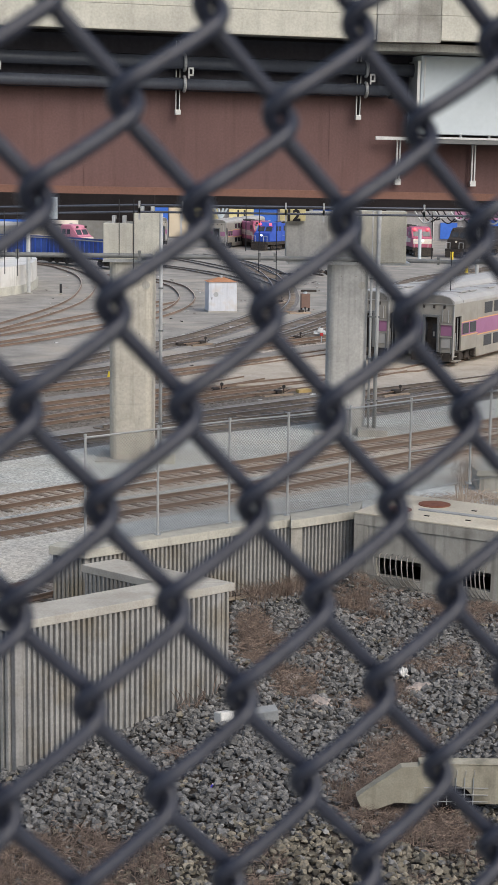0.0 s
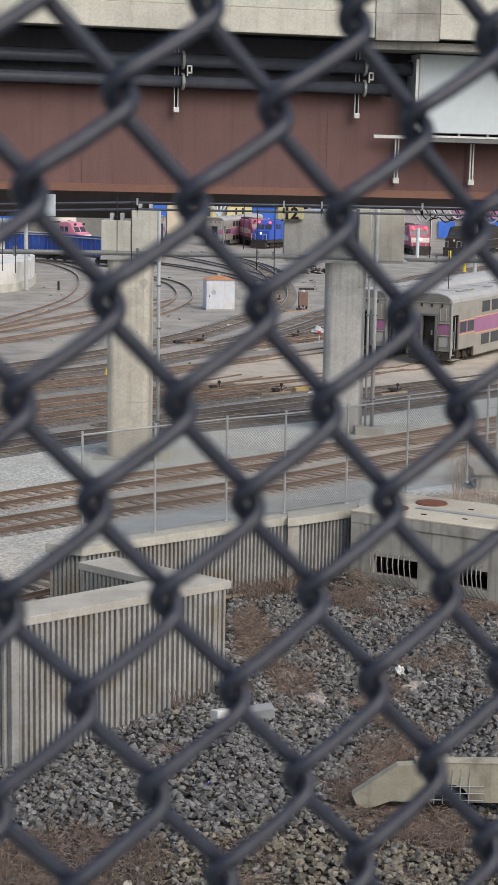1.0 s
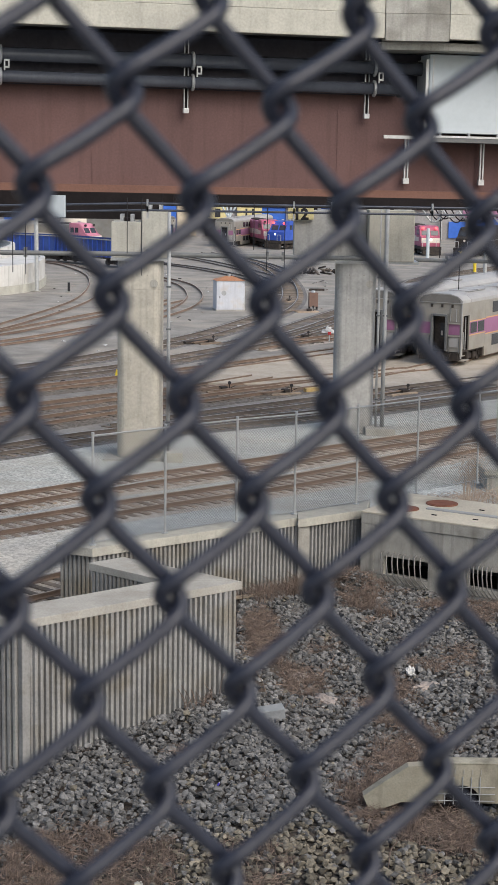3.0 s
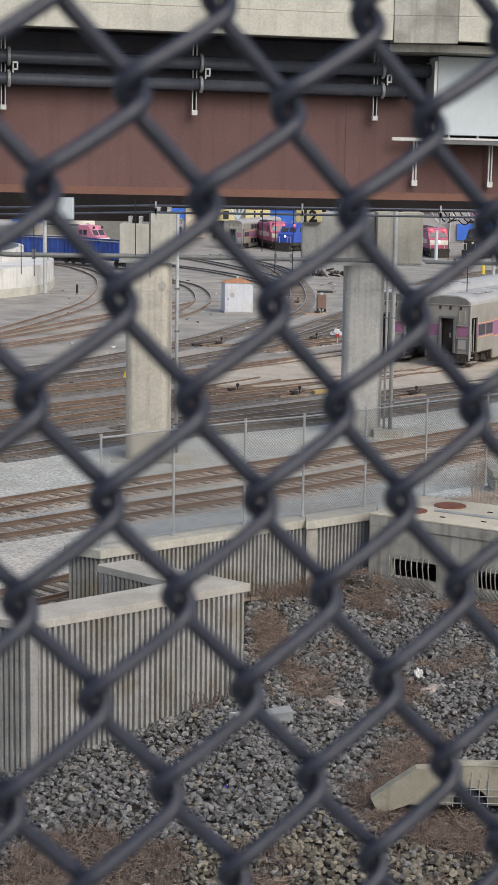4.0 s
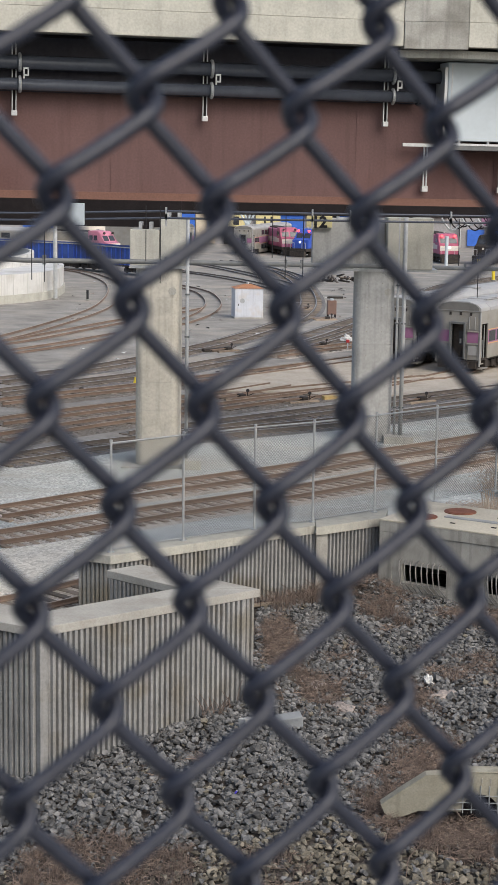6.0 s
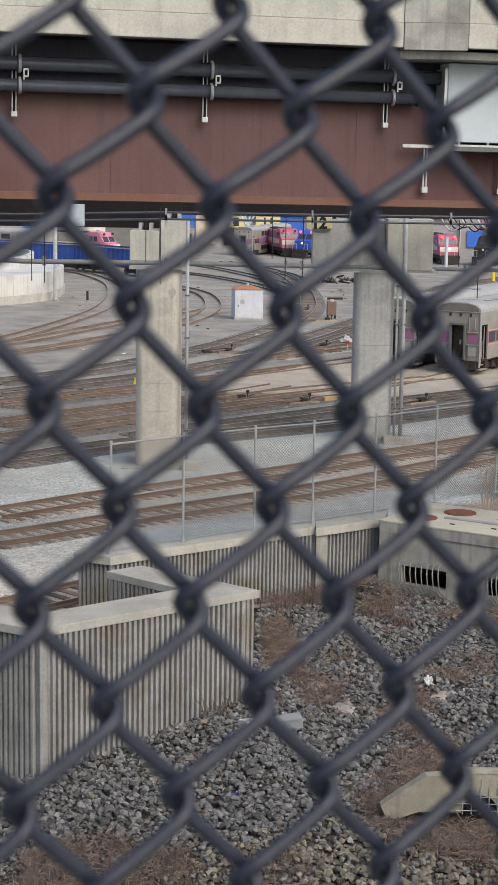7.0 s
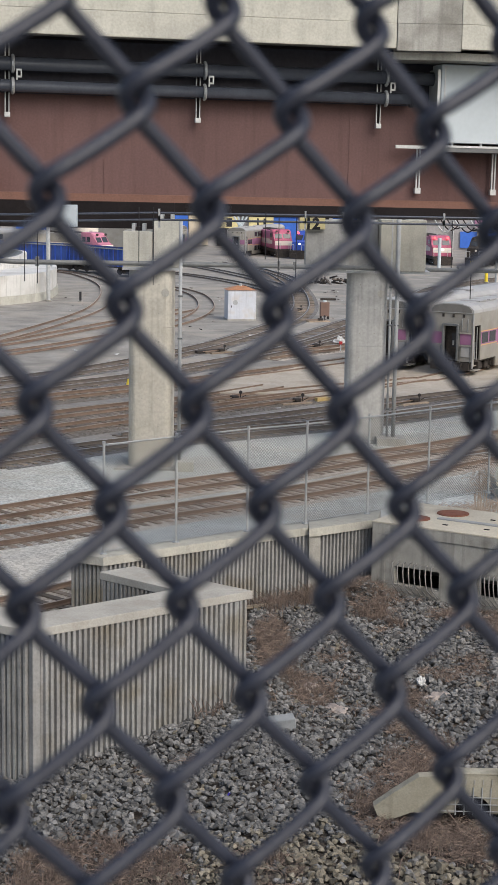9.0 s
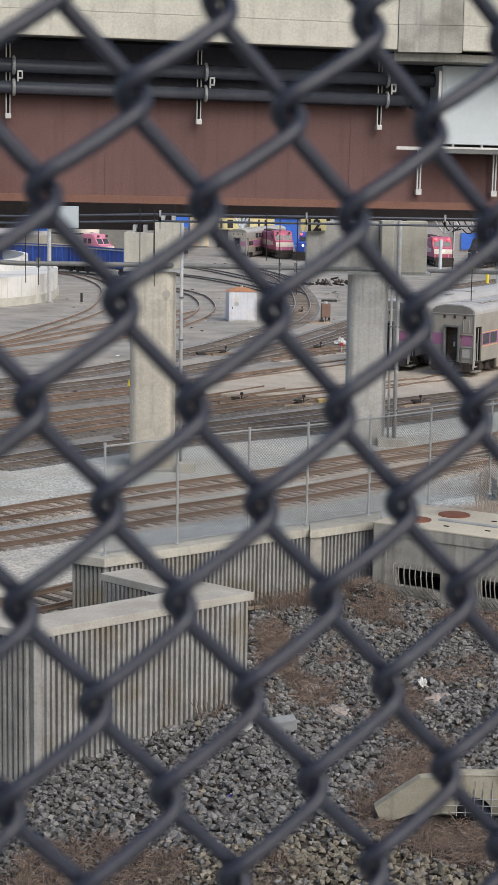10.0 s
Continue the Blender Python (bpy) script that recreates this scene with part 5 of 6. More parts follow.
post("pole", "tall pale grey steel pole by the ramp", "pole", -22.0, 164.2, 7.6, 0.2, M_GALV, "yard poles")
post("pole", "tall pale grey steel pole in the yard", "pole", 24.1, 179.6, 9.5, 0.2, M_GALV, "yard poles")
post("pole", "square pale grey post before the far engines", "pole", 23.5, 236, 4.3, 0.24, M_WHITEBOX, "yard poles")
post("marker_post", "short black trackside marker post", "post", -18.8, 163.9, 1.0, 0.12, M_BLACK)
for x, y, h in ((26.4, 206.3, 1.5), (27.6, 232, 1.3), (31.2, 233, 1.3), (35.0, 234, 1.3)):
    post("bollard", "yellow steel bollard on the yard paving", "bollard", x, y, h, 0.2, M_YELLOW, "bollards", M_YELLOW)


def make_tank():
    t = thing("storage_tank", "cream upright storage tank", "tank", (-27.5, 246, 0))
    bm = bmesh.new()
    add_disc(bm, (0, 0, 2.6), (0, 0, 1), 1.9, 5.0, 28)
    part("shell", bm, M_CREAM, t)
    bm = bmesh.new()
    add_disc(bm, (0, 0, 5.15), (0, 0, 1), 1.7, 0.1, 28)
    part("lid", bm, M_CREAM, t)


make_tank()


def make_mast():
    m = thing("branched_mast", "white branched steel mast", "mast", (-5.6, 290, 0))
    part("trunk", tube([(0, 0, 0), (0, 0, 4.2)], 0.35, 10), M_WHITEBOX, m)
    for dx in (-1.7, -0.6, 0.6, 1.7):
        part("limb", tube([(0, 0, 3.6), (dx, 0, 6.6)], 0.17, 8), M_WHITEBOX, m)


make_mast()


def make_relay_cabinet():
    c = thing("relay_cabinet", "brown steel relay cabinet in the yard", "cabinet", (4.75, 148.9, 0), 8)
    part("case", box(-0.4, 0.4, -0.3, 0.3, 0.25, 1.5, bevel=0.02),
         surface("brown_steel", (0.15, 0.095, 0.075), (0.2, 0.125, 0.1), 1.2, 0.7), c)
    part("leg", box(0.28, 0.38, -0.25, 0.25, -0.3, 0.248), M_SOFFIT, c)
    part("leg", box(-0.38, -0.28, -0.25, 0.25, -0.3, 0.248), M_SOFFIT, c)
    bm = bmesh.new()
    add_disc(bm, (0.0, 0, 1.58), (0, 0, 1), 0.17, 0.16, 12)
    part("lamp", bm, M_WHITEBOX, c)


make_relay_cabinet()


def make_switch_stand(x, y, turn, s=1.0):
    """Low switch machine between two long timbers, with a short mast, a target and rods to the points."""
    w = thing("switch_stand", "dark trackside switch machine on timbers", "switch stand", (x, y, 0), turn, "switch stands")
    for v in (-0.3, 0.3):
        part("timber", box(-1.3 * s, 0.7 * s, v - 0.11, v + 0.11, -0.05, 0.1, bevel=0.01), M_TIE, w)
    part("motor_case", box(-0.3 * s, 0.12 * s, -0.2, 0.2, 0.102, 0.3, bevel=0.06), M_UNDER, w)
    part("mast", tube([(0.3 * s, 0, 0.1), (0.3 * s, 0, 0.42 * s)], 0.035, 8), M_UNDER, w)
    bm = bmesh.new()
    add_disc(bm, (0.3 * s, 0, 0.46 * s), (0.3, 1, 0), 0.1, 0.03, 12)
    part("target", bm, M_BLACK, w)
    part("lever", tube([(0.3 * s, 0, 0.14), (0.62 * s, -0.1, 0.3)], 0.025, 6), M_UNDER, w)
    for v in (-0.12, 0.12):
        part("rod", tube([(-1.7 * s, v, 0.16), (-0.3 * s, v * 0.5, 0.2)], 0.028, 6), M_RAILSIDE, w)


for x, y, a in ((-1.9, 93.0, 30), (1.6, 92.3, 35), (8.2, 93.1, 40), (-3.5, 118.6, 45), (2.7, 157, 70), (4.4, 146.0, 20), (3.4, 123.0, 40)):
    make_switch_stand(x, y, a)


def make_scrap_heap(x, y):
    h = thing("scrap_heap", "low heap of dark scrap metal and timber", "scrap heap", (x, y, 0))
    rnd = random.Random(51)
    for i in range(26):
        ln, u = rnd.uniform(0.5, 1.9), rnd.gauss(0, 1.5)
        top = 0.75 * math.exp(-(u / 1.6) ** 2)
        ob = part("piece", box(-ln / 2, ln / 2, -0.12, 0.12, -0.1, 0.1, bevel=0.02), (M_UNDER, M_DARKRAIL, M_UNDER)[i % 3], h)
        ob.matrix_basis = pose(u, rnd.uniform(-0.8, 0.8), 0.1 + rnd.random() * top, rnd.uniform(-20, 20), rnd.uniform(-28, 28), rnd.uniform(0, 180))


def make_rail_stack(x, y, turn, label, mat, ln=4.0, k=3):
    s = thing("timber_stack", label, "timber stack", (x, y, 0), turn, "stacked timbers")
    for i in range(k):
        part("beam", box(-ln / 2 + 0.1 * i, ln / 2, -0.3 + 0.22 * i, -0.1 + 0.22 * i, 0.0, 0.2), mat, s)


make_rail_stack(2.9, 93.6, 35, "short yellow-brown timbers beside a switch", surface("yellow_timber", (0.42, 0.3, 0.12), (0.5, 0.37, 0.17)), 0.9, 2)
make_scrap_heap(7.6, 198.9)
make_rail_stack(24, 189.5, 42, "long orange-brown timbers along a track", surface("orange_timber", (0.42, 0.24, 0.13), (0.5, 0.3, 0.17)), 14, 2)
make_rail_stack(5.8, 172, 5, "dark timbers lying on the yard ground", M_UNDER, 1.6, 2)
make_rail_stack(-4.6, 118.4, 45, "dark timbers beside the track", M_UNDER, 2.2, 2)


# ---------------------------------------------------------------- overpass on which the view stands
def make_overpass():
    o = thing("overpass", "concrete overpass sidewalk behind the fence", "bridge", (0, 0.35, 0), 26.6)
    part("deck", box(-30, 30, -10, 0.75, 10.4, 11.0), M_CONC, o)
    part("kerb", box(-30, 30, 0.32, 0.75, 11.002, 11.35, bevel=0.02), M_CONC, o)
    for x in (-7.0, -3.5, 3.5, 7.0):
        part("fence_post", tube([(x, 0.42, 11.352), (x, 0.42, 14.4)], 0.03, 10), M_WIRE, o)
    part("abutment", box(-30, 30, -10, -6, -1, 10.398), M_CONC, o)


make_overpass()

# ---------------------------------------------------------------- stones, weeds and litter in the hollow
M_STONE = surface("dark_crushed_rock", (0.062, 0.061, 0.059), (0.205, 0.202, 0.194), 7, 0.9, fine=60, island=0.5, grain=0.18)
M_STONE1 = surface("dark_rock", (0.062, 0.061, 0.059), (0.205, 0.202, 0.194), 7, 0.9, fine=60, per_object=0.5, grain=0.18)
M_TANSTONE = surface("tan_crushed_rock", (0.1, 0.089, 0.068), (0.22, 0.198, 0.154), 7, 0.9, fine=60, island=0.45, grain=0.18)
M_STRAW = surface("dead_grass", (0.1, 0.075, 0.061), (0.25, 0.192, 0.158), 4, 0.9, fine=60, island=0.4, bump=0.0)
M_PAPER = surface("white_litter", (0.48, 0.48, 0.46), (0.6, 0.6, 0.58), 6, 0.7, fine=30)
M_PINKLITTER = surface("dirty_pale_litter", (0.26, 0.225, 0.2), (0.4, 0.345, 0.305), 6, 0.8, fine=30)


def stone_shapes(count):
    """Angular stones: hulls of a few random points."""
    shapes = []
    for _ in range(count):
        bm = bmesh.new()
        for _ in range(12):
            v = Vector((random.gauss(0, 1), random.gauss(0, 1), random.gauss(0, 1))).normalized()
            bm.verts.new((v.x * random.uniform(0.75, 1.0), v.y * random.uniform(0.6, 0.9), v.z * random.uniform(0.45, 0.75)))
        res = bmesh.ops.convex_hull(bm, input=bm.verts)
        loose = [g for g in res["geom_interior"] if isinstance(g, bmesh.types.BMVert)]
        bmesh.ops.delete(bm, geom=loose, context="VERTS")
        bm.verts.ensure_lookup_table()
        bm.verts.index_update()
        shapes.append((np.array([v.co[:] for v in bm.verts]), [[v.index for v in f.verts] for f in bm.faces]))
        bm.free()
    return shapes


def in_hollow(x, y):
    if abs(x) > 0.165 * y + 0.6:
        return False
    if x < -5.16:
        return y < 35.3 - 0.55 * (x + 5.16)
    if x < -0.45 and y > 35.25 + 0.81 * (x + 5.16):
        return False
    if x < 1.25:
        return y < 44.8 + 0.786 * (x + 4.42)
    if x < 3.3:
        return y < 49.2 + 0.77 * (x - 1.58)
    return y < 49.6 - 0.596 * (x - 3.24)


def soil_share(x, y):
    """1 where weeds and soil show between the stones, 0 on clean stone."""
    v = noise.noise(Vector((x * 0.42 + 4.0, y * 0.22, 1.5))) + 0.45 * noise.noise(Vector((x * 1.3, y * 0.8, 8.0)))
    v += 0.95 * math.exp(-((x - 1.3) / 1.0) ** 2 - ((y - 39.5) / 3.0) ** 2)
    v += 1.3 * math.exp(-((x - 0.2) / 0.6) ** 2 - ((y - 43.0) / 3.2) ** 2)
    v += 0.9 * math.exp(-((x - 3.2) / 0.9) ** 2 - ((y - 45.5) / 2.2) ** 2)
    v += 2.0 * math.exp(-((x + 3.5) / 1.7) ** 2 - ((y - 29.4) / 1.9) ** 2)
    v += 0.8 * math.exp(-((x - 3.6) / 1.3) ** 2 - ((y - 30.2) / 0.9) ** 2)
    v -= 0.7 * math.exp(-((x + 1.6) / 1.8) ** 2 - ((y - 34) / 3.0) ** 2)
    return smooth01((v - 0.22) / 0.5)


def scatter_stones():
    shapes = stone_shapes(14)
    bed = thing("rock_bed", "angular dark grey crushed rock in the hollow", "rocks")
    datas = []
    for vs, fs in shapes:
        me = bpy.data.meshes.new("stone")
        me.from_pydata([tuple(v) for v in vs], [], fs)
        me.materials.append(M_STONE1)
        datas.append(me)
    single = 0
    store = {"dark": [[], []], "tan": [[], []]}
    base = {"dark": 0, "tan": 0}
    tries = 0
    while tries < 52000:
        tries += 1
        y = random.uniform(26.4, 49.8)
        x = random.uniform(-0.165 * y - 0.6, 0.165 * y + 0.6)
        if random.random() > 0.35 + 0.65 * (y - 26) / 24 or not in_hollow(x, y):
            continue
        soil = soil_share(x, y)
        if random.random() < soil * 0.66:
            continue
        size = random.uniform(0.05, 0.115) * (1 - 0.35 * soil)
        if random.random() < 0.06:
            size *= 1.5
        rot = Euler((random.uniform(-0.5, 0.5), random.uniform(-0.5, 0.5), random.uniform(0, 6.28)))
        z = pit_height(x, y) + size * random.uniform(-0.1, 0.85)
        i = random.randrange(len(shapes))
        tan = random.random() < 0.8 * smooth01((31.3 - y + 0.2 * x) / 2.0) + 0.03
        if not tan and single < 300 and 33.0 < y < 36.0 and -2.6 < x < 2.0 and size > 0.075:
            ob = new("stone", datas[i])
            ob.parent = bed
            ob.matrix_basis = Matrix.LocRotScale((x, y, z), rot, (size, size, size))
            single += 1
            continue
        key = "tan" if tan else "dark"
        m = np.array(rot.to_matrix()) * size
        vs = shapes[i][0] @ m.T + np.array((x, y, z))
        store[key][0].append(vs)
        store[key][1].extend([[base[key] + q for q in f] for f in shapes[i][1]])
        base[key] += len(vs)
    for key, mat in (("dark", M_STONE), ("tan", M_TANSTONE)):
        me = bpy.data.meshes.new("stones")
        me.from_pydata(np.concatenate(store[key][0]).tolist(), [], store[key][1])
        me.materials.append(mat)
        ob = new("stones", me)
        ob.parent = bed
        tagged(ob, "dark crushed stones" if key == "dark" else "tan crushed stones", kind="stuff")


scatter_stones()


def tuft_mesh(blades, h, spread, seed):
    rnd = random.Random(seed)
    bm = bmesh.new()
    for _ in range(blades):
        a, lean = rnd.uniform(0, 6.28), rnd.uniform(0.1, 1.0) * spread
        x0, y0 = rnd.gauss(0, spread * 0.35), rnd.gauss(0, spread * 0.35)
        hh, w = h * rnd.uniform(0.4, 1.0), rnd.uniform(0.004, 0.009)
        pts = []
        for k in range(4):
            t = k / 3
            pts.append(Vector((x0 + math.cos(a) * lean * t * t, y0 + math.sin(a) * lean * t * t, hh * t * (1 - 0.25 * t))))
        side = Vector((-math.sin(a), math.cos(a), 0)) * w
        ring = [(bm.verts.new(p - side * (1 - 0.8 * k / 3)), bm.verts.new(p + side * (1 - 0.8 * k / 3)), bm.verts.new(p + Vector((0, 0, w * 1.2)))) for k, p in enumerate(pts)]
        for p, q in zip(ring, ring[1:]):
            for i in range(3):
                bm.faces.new((p[i], p[(i + 1) % 3], q[(i + 1) % 3], q[i]))
    me = bpy.data.meshes.new("dead_grass")
    bm.to_mesh(me)
    bm.free()
    me.materials.append(M_STRAW)
    return me


def grow_grass():
    """Fine dead grass that mats the soil, too thin to tell apart."""
    rnd = random.Random(17)
    kinds = [tuft_mesh(16, 0.22, 0.3, 40 + i) for i in range(5)]
    data = [(np.array([v.co[:] for v in k.vertices]), [list(p.vertices) for p in k.polygons]) for k in kinds]
    for k in kinds:
        bpy.data.meshes.remove(k)
    verts, faces, base, made = [], [], 0, 0
    while made < 1300:
        y = rnd.uniform(26.6, 49.4)
        x = rnd.uniform(-0.16 * y, 0.16 * y)
        if rnd.random() > 0.3 + 0.7 * (y - 26) / 24 or not in_hollow(x, y) or rnd.random() > soil_share(x, y) ** 1.3 + 0.015:
            continue
        vs, fs = rnd.choice(data)
        s = rnd.uniform(0.5, 1.2)
        m = np.array(Euler((0, 0, rnd.uniform(0, 6.28))).to_matrix()) * s
        verts.append(vs @ m.T + np.array((x, y, pit_height(x, y) + 0.01)))
        faces.extend([[base + q for q in f] for f in fs])
        base += len(vs)
        made += 1
    me = bpy.data.meshes.new("dead_grass")
    me.from_pydata(np.concatenate(verts).tolist(), [], faces)
    me.materials.append(M_STRAW)
    tagged(new("dead_grass", me), "matted dry brown grass between the stones", "grass", kind="stuff")


def scatter_weeds():
    kinds = [tuft_mesh(60, 0.34, 0.3, 1), tuft_mesh(80, 0.26, 0.42, 2), tuft_mesh(45, 0.5, 0.28, 3), tuft_mesh(70, 0.2, 0.5, 4), tuft_mesh(40, 0.62, 0.2, 5), tuft_mesh(30, 0.5, 0.15, 6)]
    grow_grass()
    made = 0
    while made < 258:
        y = random.uniform(27, 49.4)
        x = random.uniform(-0.16 * y, 0.16 * y)
        if not in_hollow(x, y) or random.random() > soil_share(x, y) + 0.02:
            continue
        ob = new("dead_weed", random.choice(kinds))
        s = random.uniform(0.6, 1.15)
        ob.matrix_basis = Matrix.LocRotScale((x, y, pit_height(x, y)), Euler((0, 0, random.uniform(0, 6.28))), (s, s, s * random.uniform(0.6, 1.1)))
        tagged(ob, "dry brown tuft of dead weeds among stones", "weed", "dead weeds")
        made += 1
    # along the foot of the rear wall and on the vault's far side
    for x, y, s in [(-0.5 + 0.35 * i, 47.3 + 0.27 * i, random.uniform(0.8, 1.5)) for i in range(9)] + [(0.15 + 0.28 * (i % 12), 47.4 + 0.5 * 0.5 * (i % 12) - 0.5 * (i // 12) + random.uniform(-0.3, 0.1), random.uniform(0.9, 1.7)) for i in range(24)]:
        ob = new("dead_weed", kinds[2])
        ob.matrix_basis = Matrix.LocRotScale((x, y, 0), Euler((0, 0, random.uniform(0, 6.28))), (s, s, s))
        tagged(ob, "tall dry brown weeds against the concrete", "weed", "dead weeds")


scatter_weeds()


M_STALK = surface("pale_dry_stalk", (0.42, 0.33, 0.25), (0.58, 0.47, 0.37), 4, 0.9, fine=60, bump=0.0)


def make_tall_stalks():
    st = thing("dry_shrub", "tall straw-coloured dry stalks beside the vault", "shrub", (7.75, 59.5, 0))
    rnd = random.Random(9)
    for i in range(9):
        x, y, h = rnd.gauss(0, 0.13), rnd.gauss(0, 0.2), rnd.uniform(1.2, 2.3)
        bm = tube([(x, y, 0), (x * 1.2, y, h * 0.5), (x * 1.5 + rnd.uniform(-0.1, 0.1), y, h)], 0.016, 5)
        part("stalk", bm, M_STALK, st)
    bm = bmesh.new()
    for i in range(520):
        a = Vector((rnd.gauss(0, 0.3), rnd.gauss(0, 0.3), 1.75 + rnd.gauss(0, 0.28)))
        add_tube(bm, [a, a + Vector((rnd.uniform(-0.12, 0.12), rnd.uniform(-0.1, 0.1), rnd.uniform(-0.05, 0.14)))], 0.008, 3)
    tagged(part("seed_plume", bm, M_STALK, st), "feathery seed heads", kind="stuff")


make_tall_stalks()


def make_straw():
    """Pale straw growing along the far side of the vault."""
    for i in range(22):
        me = straw_shapes[i % 3]
        ob = new("straw_tuft", me)
        x = 6.4 + 0.17 * i
        sc = random.uniform(1.4, 2.6)
        ob.matrix_basis = Matrix.LocRotScale((x, 61.6 + 0.35 * (x - 6.4) + random.uniform(-0.9, 0.9), 0), Euler((0, 0, random.uniform(0, 6.28))), (sc, sc, sc))
        tagged(ob, "pale dry straw tuft beside the concrete vault", "weed", "dry straw")


straw_shapes = [tuft_mesh(26, 0.3, 0.3, 61 + i) for i in range(3)]
for me in straw_shapes:
    me.materials.clear()
    me.materials.append(M_STALK)
make_straw()


def crumpled(name, label, cat, x, y, sx, sy, sz, mat, seed):
    rnd = random.Random(seed)
    bm = bmesh.new()
    bmesh.ops.create_icosphere(bm, subdivisions=3, radius=1.0)
    for v in bm.verts:
        n = noise.noise(v.co * 1.7 + Vector((seed, 0, 0))) + 0.6 * noise.noise(v.co * 4.1 + Vector((0, seed, 0)))
        v.co *= 0.75 + 0.5 * n
        v.co = Vector((v.co.x * sx, v.co.y * sy, max(-0.02, v.co.z * sz)))
    ob = part(name, bm, mat)
    ob.matrix_basis = pose(x, y, pit_height(x, y) + sz * 0.3, 0, 0, rnd.uniform(0, 360))
    return tagged(ob, label, cat)


crumpled("plastic_bag", "crumpled white plastic bag on the stones", "litter", 3.9, 40.05, 0.17, 0.15, 0.22, M_PAPER, 3)
crumpled("cardboard", "flattened pale dirty cardboard among weeds", "litter", 4.2, 39.0, 0.5, 0.3, 0.13, M_PINKLITTER, 5)
crumpled("paper_litter", "pinkish dirty paper rubbish among weeds", "litter", 1.72, 38.15, 0.5, 0.26, 0.15, M_PINKLITTER, 7)
crumpled("paper_litter", "pale dirty paper scrap among weeds", "litter", 1.15, 39.8, 0.36, 0.22, 0.12, M_PINKLITTER, 8)
crumpled("plastic_bag", "small white scrap in the yard", "litter", 5.3, 126.3, 0.6, 0.4, 0.5, M_PAPER, 11)
crumpled("concrete_lump", "flat pale broken stone on the soil", "stone", -2.0, 28.1, 0.24, 0.12, 0.1, M_PALE, 13)
b = part("foam_block", box(-0.3, 0.3, -0.16, 0.16, 0.0, 0.3, bevel=0.02), surface("dull_foam", (0.2, 0.215, 0.222), (0.28, 0.292, 0.297), 3, 0.8, fine=40))
b.matrix_basis = pose(0.42, 36.6, pit_height(0.42, 36.6) + 0.02, 8, -6, 12)
tagged(b, "pale grey foam block lying on stones", "litter")
b = part("plastic_box", box(-0.2, 0.2, -0.14, 0.14, 0.0, 0.26, bevel=0.03), M_PAPER)
b.matrix_basis = pose(-0.5, 36.5, pit_height(-0.5, 36.5) + 0.02, -10, 5, 40)
tagged(b, "white plastic scrap among stones", "litter")


def make_yard_clutter():
    """Small pale scraps and stones over the yard."""
    rnd = random.Random(21)
    for i in range(150):
        y = rnd.uniform(88, 200)
        x = rnd.uniform(-0.13 * y, 0.08 * y)
        if i > 120:
            x, y = rnd.gauss(7.6, 1.3), rnd.gauss(170, 16)
        bm = bmesh.new()
        for _ in range(8):
            bm.verts.new((rnd.uniform(-1, 1), rnd.uniform(-1, 1), rnd.uniform(0, 0.7)))
        bmesh.ops.convex_hull(bm, input=bm.verts)
        ob = part("scrap", bm, (M_PAPER, M_PINKLITTER, M_UNDER)[i % 3])
        s = rnd.uniform(0.08, 0.22)
        ob.matrix_basis = Matrix.LocRotScale((x, y, -0.02), Euler((0, 0, rnd.uniform(0, 6))), (s * 1.5, s, s))
        tagged(ob, "pale scrap lying on the ballast" if i % 3 < 2 else "dark scrap lying on the ballast", "scrap", "yard scrap")


make_yard_clutter()


def make_side_box():
    b = thing("concrete_box", "squat grey concrete box with overhanging lid", "concrete box", (10.2, 65.6, 0), 4)
    part("body", box(-1.15, 1.4, -0.7, 0.9, -0.1, 0.62), M_CONC, b)
    part("lid", box(-1.3, 1.6, -0.85, 1.0, 0.622, 0.86, bevel=0.02), M_PALE, b)


make_side_box()


def make_gate_frame():
    g = thing("gate_frame", "galvanised gate posts with braced rails", "gate", (11.2, 74.5, 0))
    for x, h in ((-0.35, 3.4), (0.1, 3.3), (0.45, 3.4)):
        part("post", tube([(x, 0, 0), (x, 0, h)], 0.06, 8), M_GALV, g)
    for z in (1.0, 1.9):
        part("rail", tube([(-0.35, 0, z), (3.4, 0.6, z + 0.25)], 0.03, 6), M_GALV, g)


make_gate_frame()


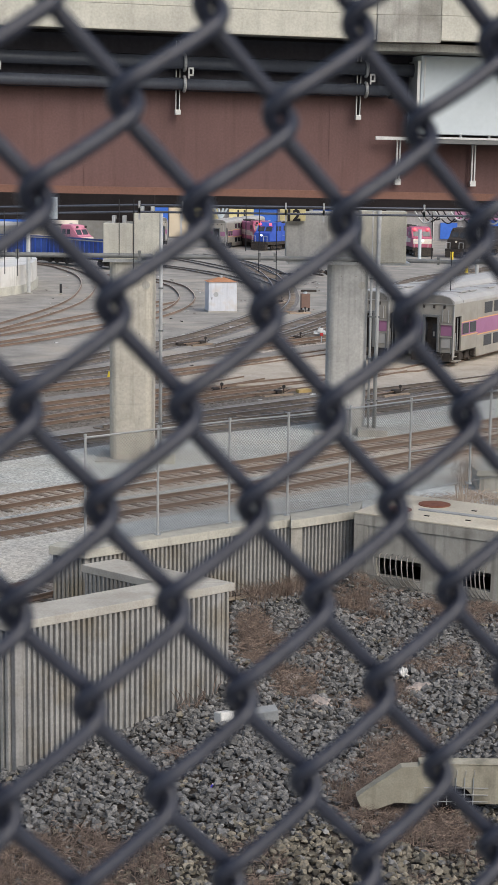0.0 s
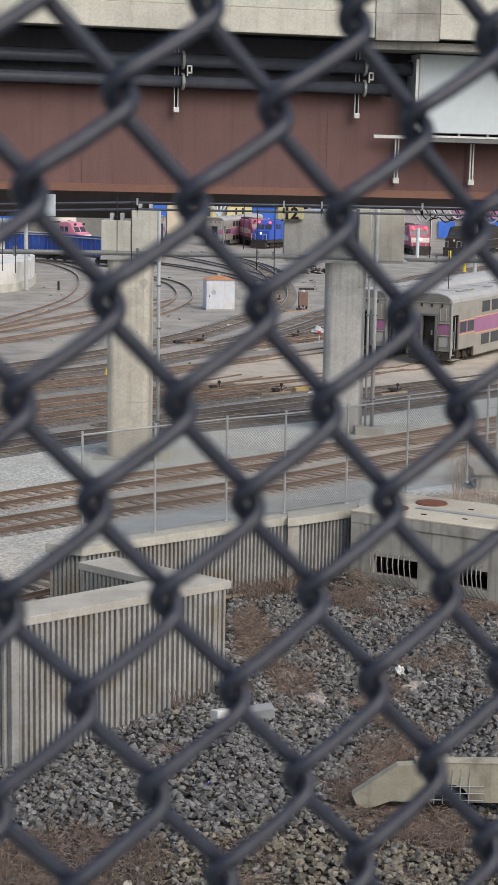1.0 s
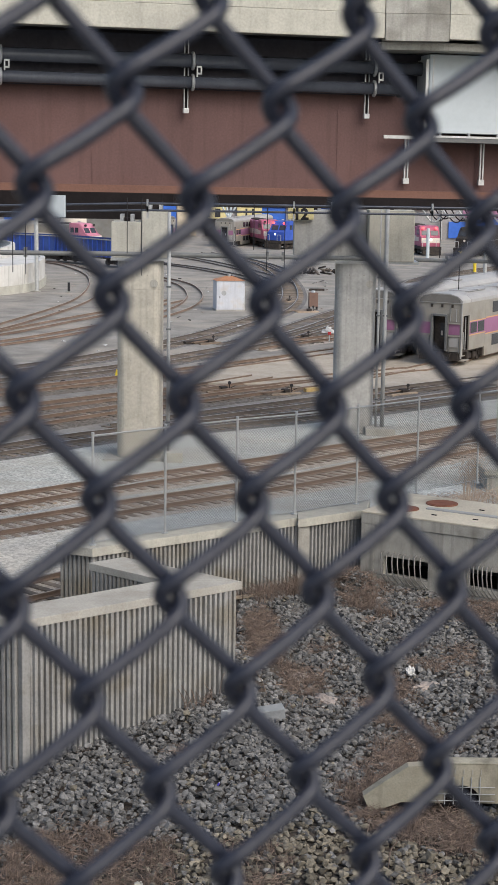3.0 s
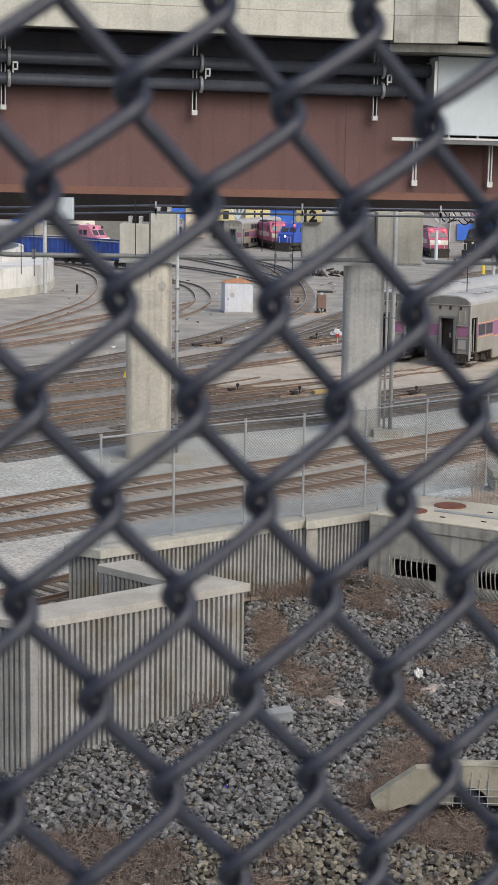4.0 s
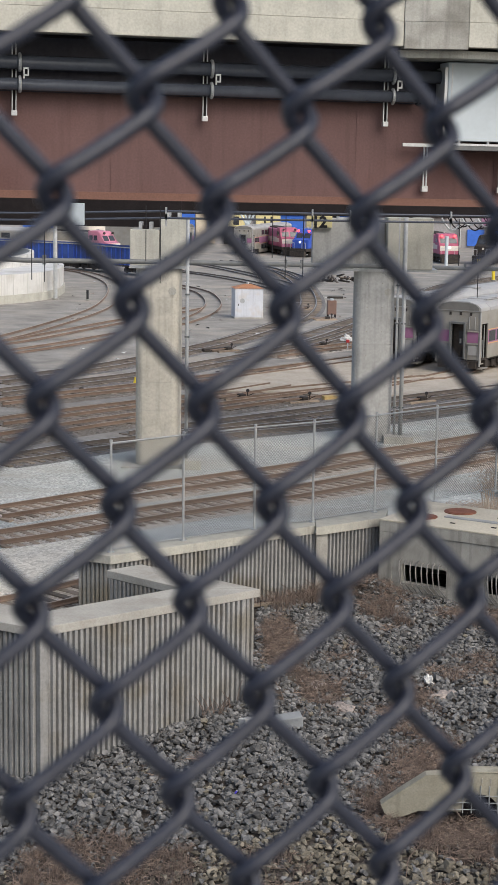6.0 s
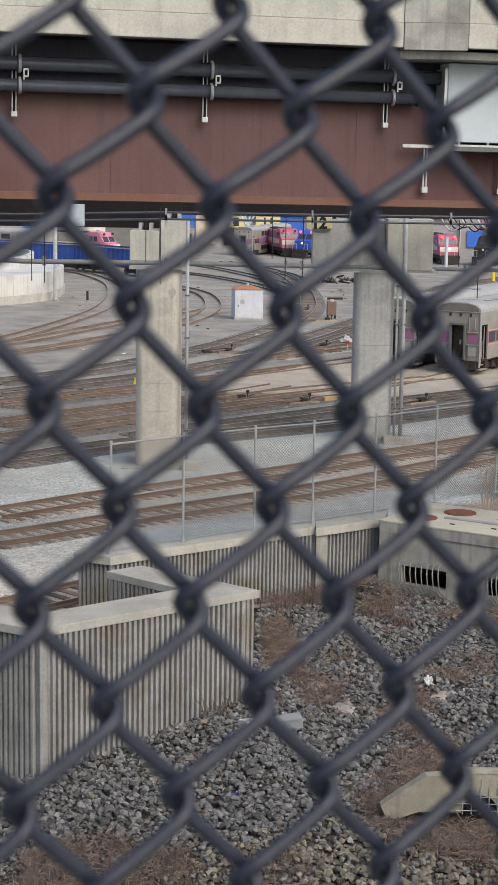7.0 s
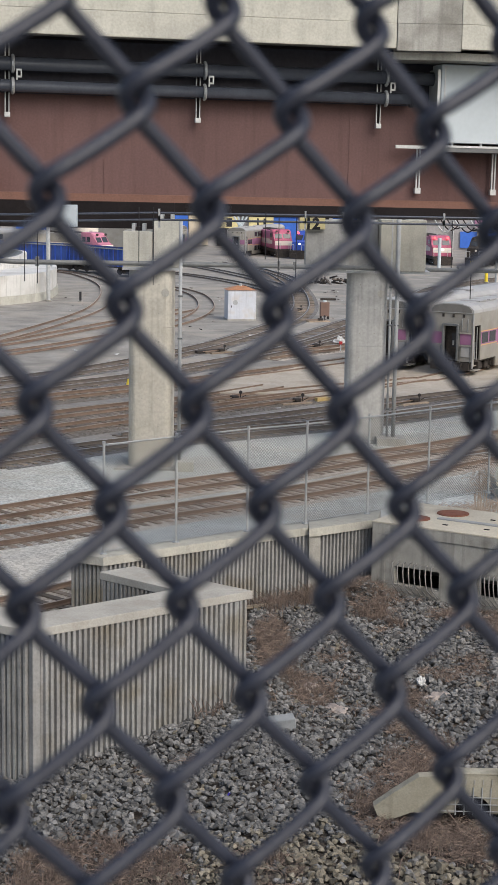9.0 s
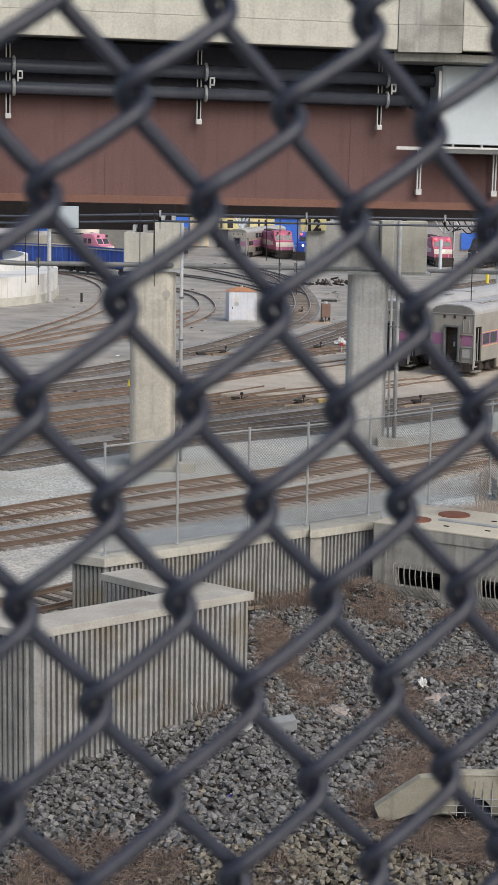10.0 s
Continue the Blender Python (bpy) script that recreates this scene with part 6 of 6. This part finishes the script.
def make_small_finds():
    """Bottle, planks, twigs and a cone that lie about."""
    b = thing("bottle", "small blue plastic bottle among the stones", "litter", (-0.72, 32.4, pit_height(-0.72, 32.4) + 0.1))
    part("body", tube([(0, 0, 0), (0.05, 0, 0.09)], 0.02, 10), surface("blue_plastic", (0.06, 0.05, 0.4), (0.1, 0.08, 0.5), 4, 0.3), b)
    part("cap", tube([(0.051, 0, 0.092), (0.056, 0, 0.108)], 0.012, 8), M_PAPER, b)
    pk = thing("plank", "weathered timber plank at the wall foot", "plank", (-0.2, 47.3, 0.12), 30)
    part("board", box(-0.6, 0.6, -0.09, 0.09, -0.03, 0.03), surface("bleached_timber", (0.2, 0.165, 0.125), (0.3, 0.25, 0.19), 3, 0.9), pk)
    c = thing("traffic_cone", "small yellow marker cone beside a track", "cone", (-8.45, 98.4, 0))
    bm = bmesh.new()
    bmesh.ops.create_cone(bm, cap_ends=True, segments=14, radius1=0.13, radius2=0.03, depth=0.42, matrix=Matrix.Translation((0, 0, 0.262)))
    part("cone", bm, M_YELLOW, c)
    part("base", box(-0.17, 0.17, -0.17, 0.17, -0.02, 0.05), M_YELLOW, c)
    f = thing("trackside_marker", "small red and white trackside marker", "marker", (5.1, 121.0, 0))
    part("stem", tube([(0, 0, 0), (0, 0, 0.5)], 0.04, 8), M_WHITEBOX, f)
    part("head", box(-0.12, 0.12, -0.1, 0.1, 0.5, 0.72, bevel=0.03), surface("red_enamel", (0.45, 0.04, 0.04), (0.55, 0.06, 0.06), 2, 0.5), f)
    rnd = random.Random(33)
    for i in range(52):
        if i < 26:
            y = rnd.uniform(28.4, 30.4) if i % 2 else rnd.uniform(36, 41)
            x = rnd.uniform(1.8, 4.3) if i % 2 else rnd.uniform(0.3, 2.4)
        else:
            x = rnd.uniform(-1.7, -0.2)
            y = 39.0 + 0.81 * (x + 0.5) - rnd.uniform(0.1, 0.4)
        z = pit_height(x, y)
        a, ln = rnd.uniform(0, 6.28), rnd.uniform(0.25, 0.7)
        p0 = Vector((x, y, z))
        pts = [p0, p0 + Vector((math.cos(a) * ln * 0.25, math.sin(a) * ln * 0.2, ln * 0.55)), p0 + Vector((math.cos(a) * ln * 0.6, math.sin(a) * ln * 0.5, ln * 0.95))]
        ob = part("twig", tube(pts, 0.009, 5), M_STRAW)
        tagged(ob, "thin dry upright twig among the stones", "twig", "dry twigs")


make_small_finds()


# ---------------------------------------------------------------- what moves
def motions():
    """The blue engine rolls slowly to the right, gathering a little speed."""
    rows = []
    for t, s in ((0.0, 0.0), (1.5, 0.4), (2.5, 0.75), (4.0, 1.2), (5.5, 1.75), (7.0, 2.3), (8.5, 2.85), (10.0, 3.4)):
        rows.append((t, pose(1.35 + s * 0.94, 258.3 - s * 0.1, -0.15, 0, 0, 58)))
    walk(SHUNTER, rows)


motions()
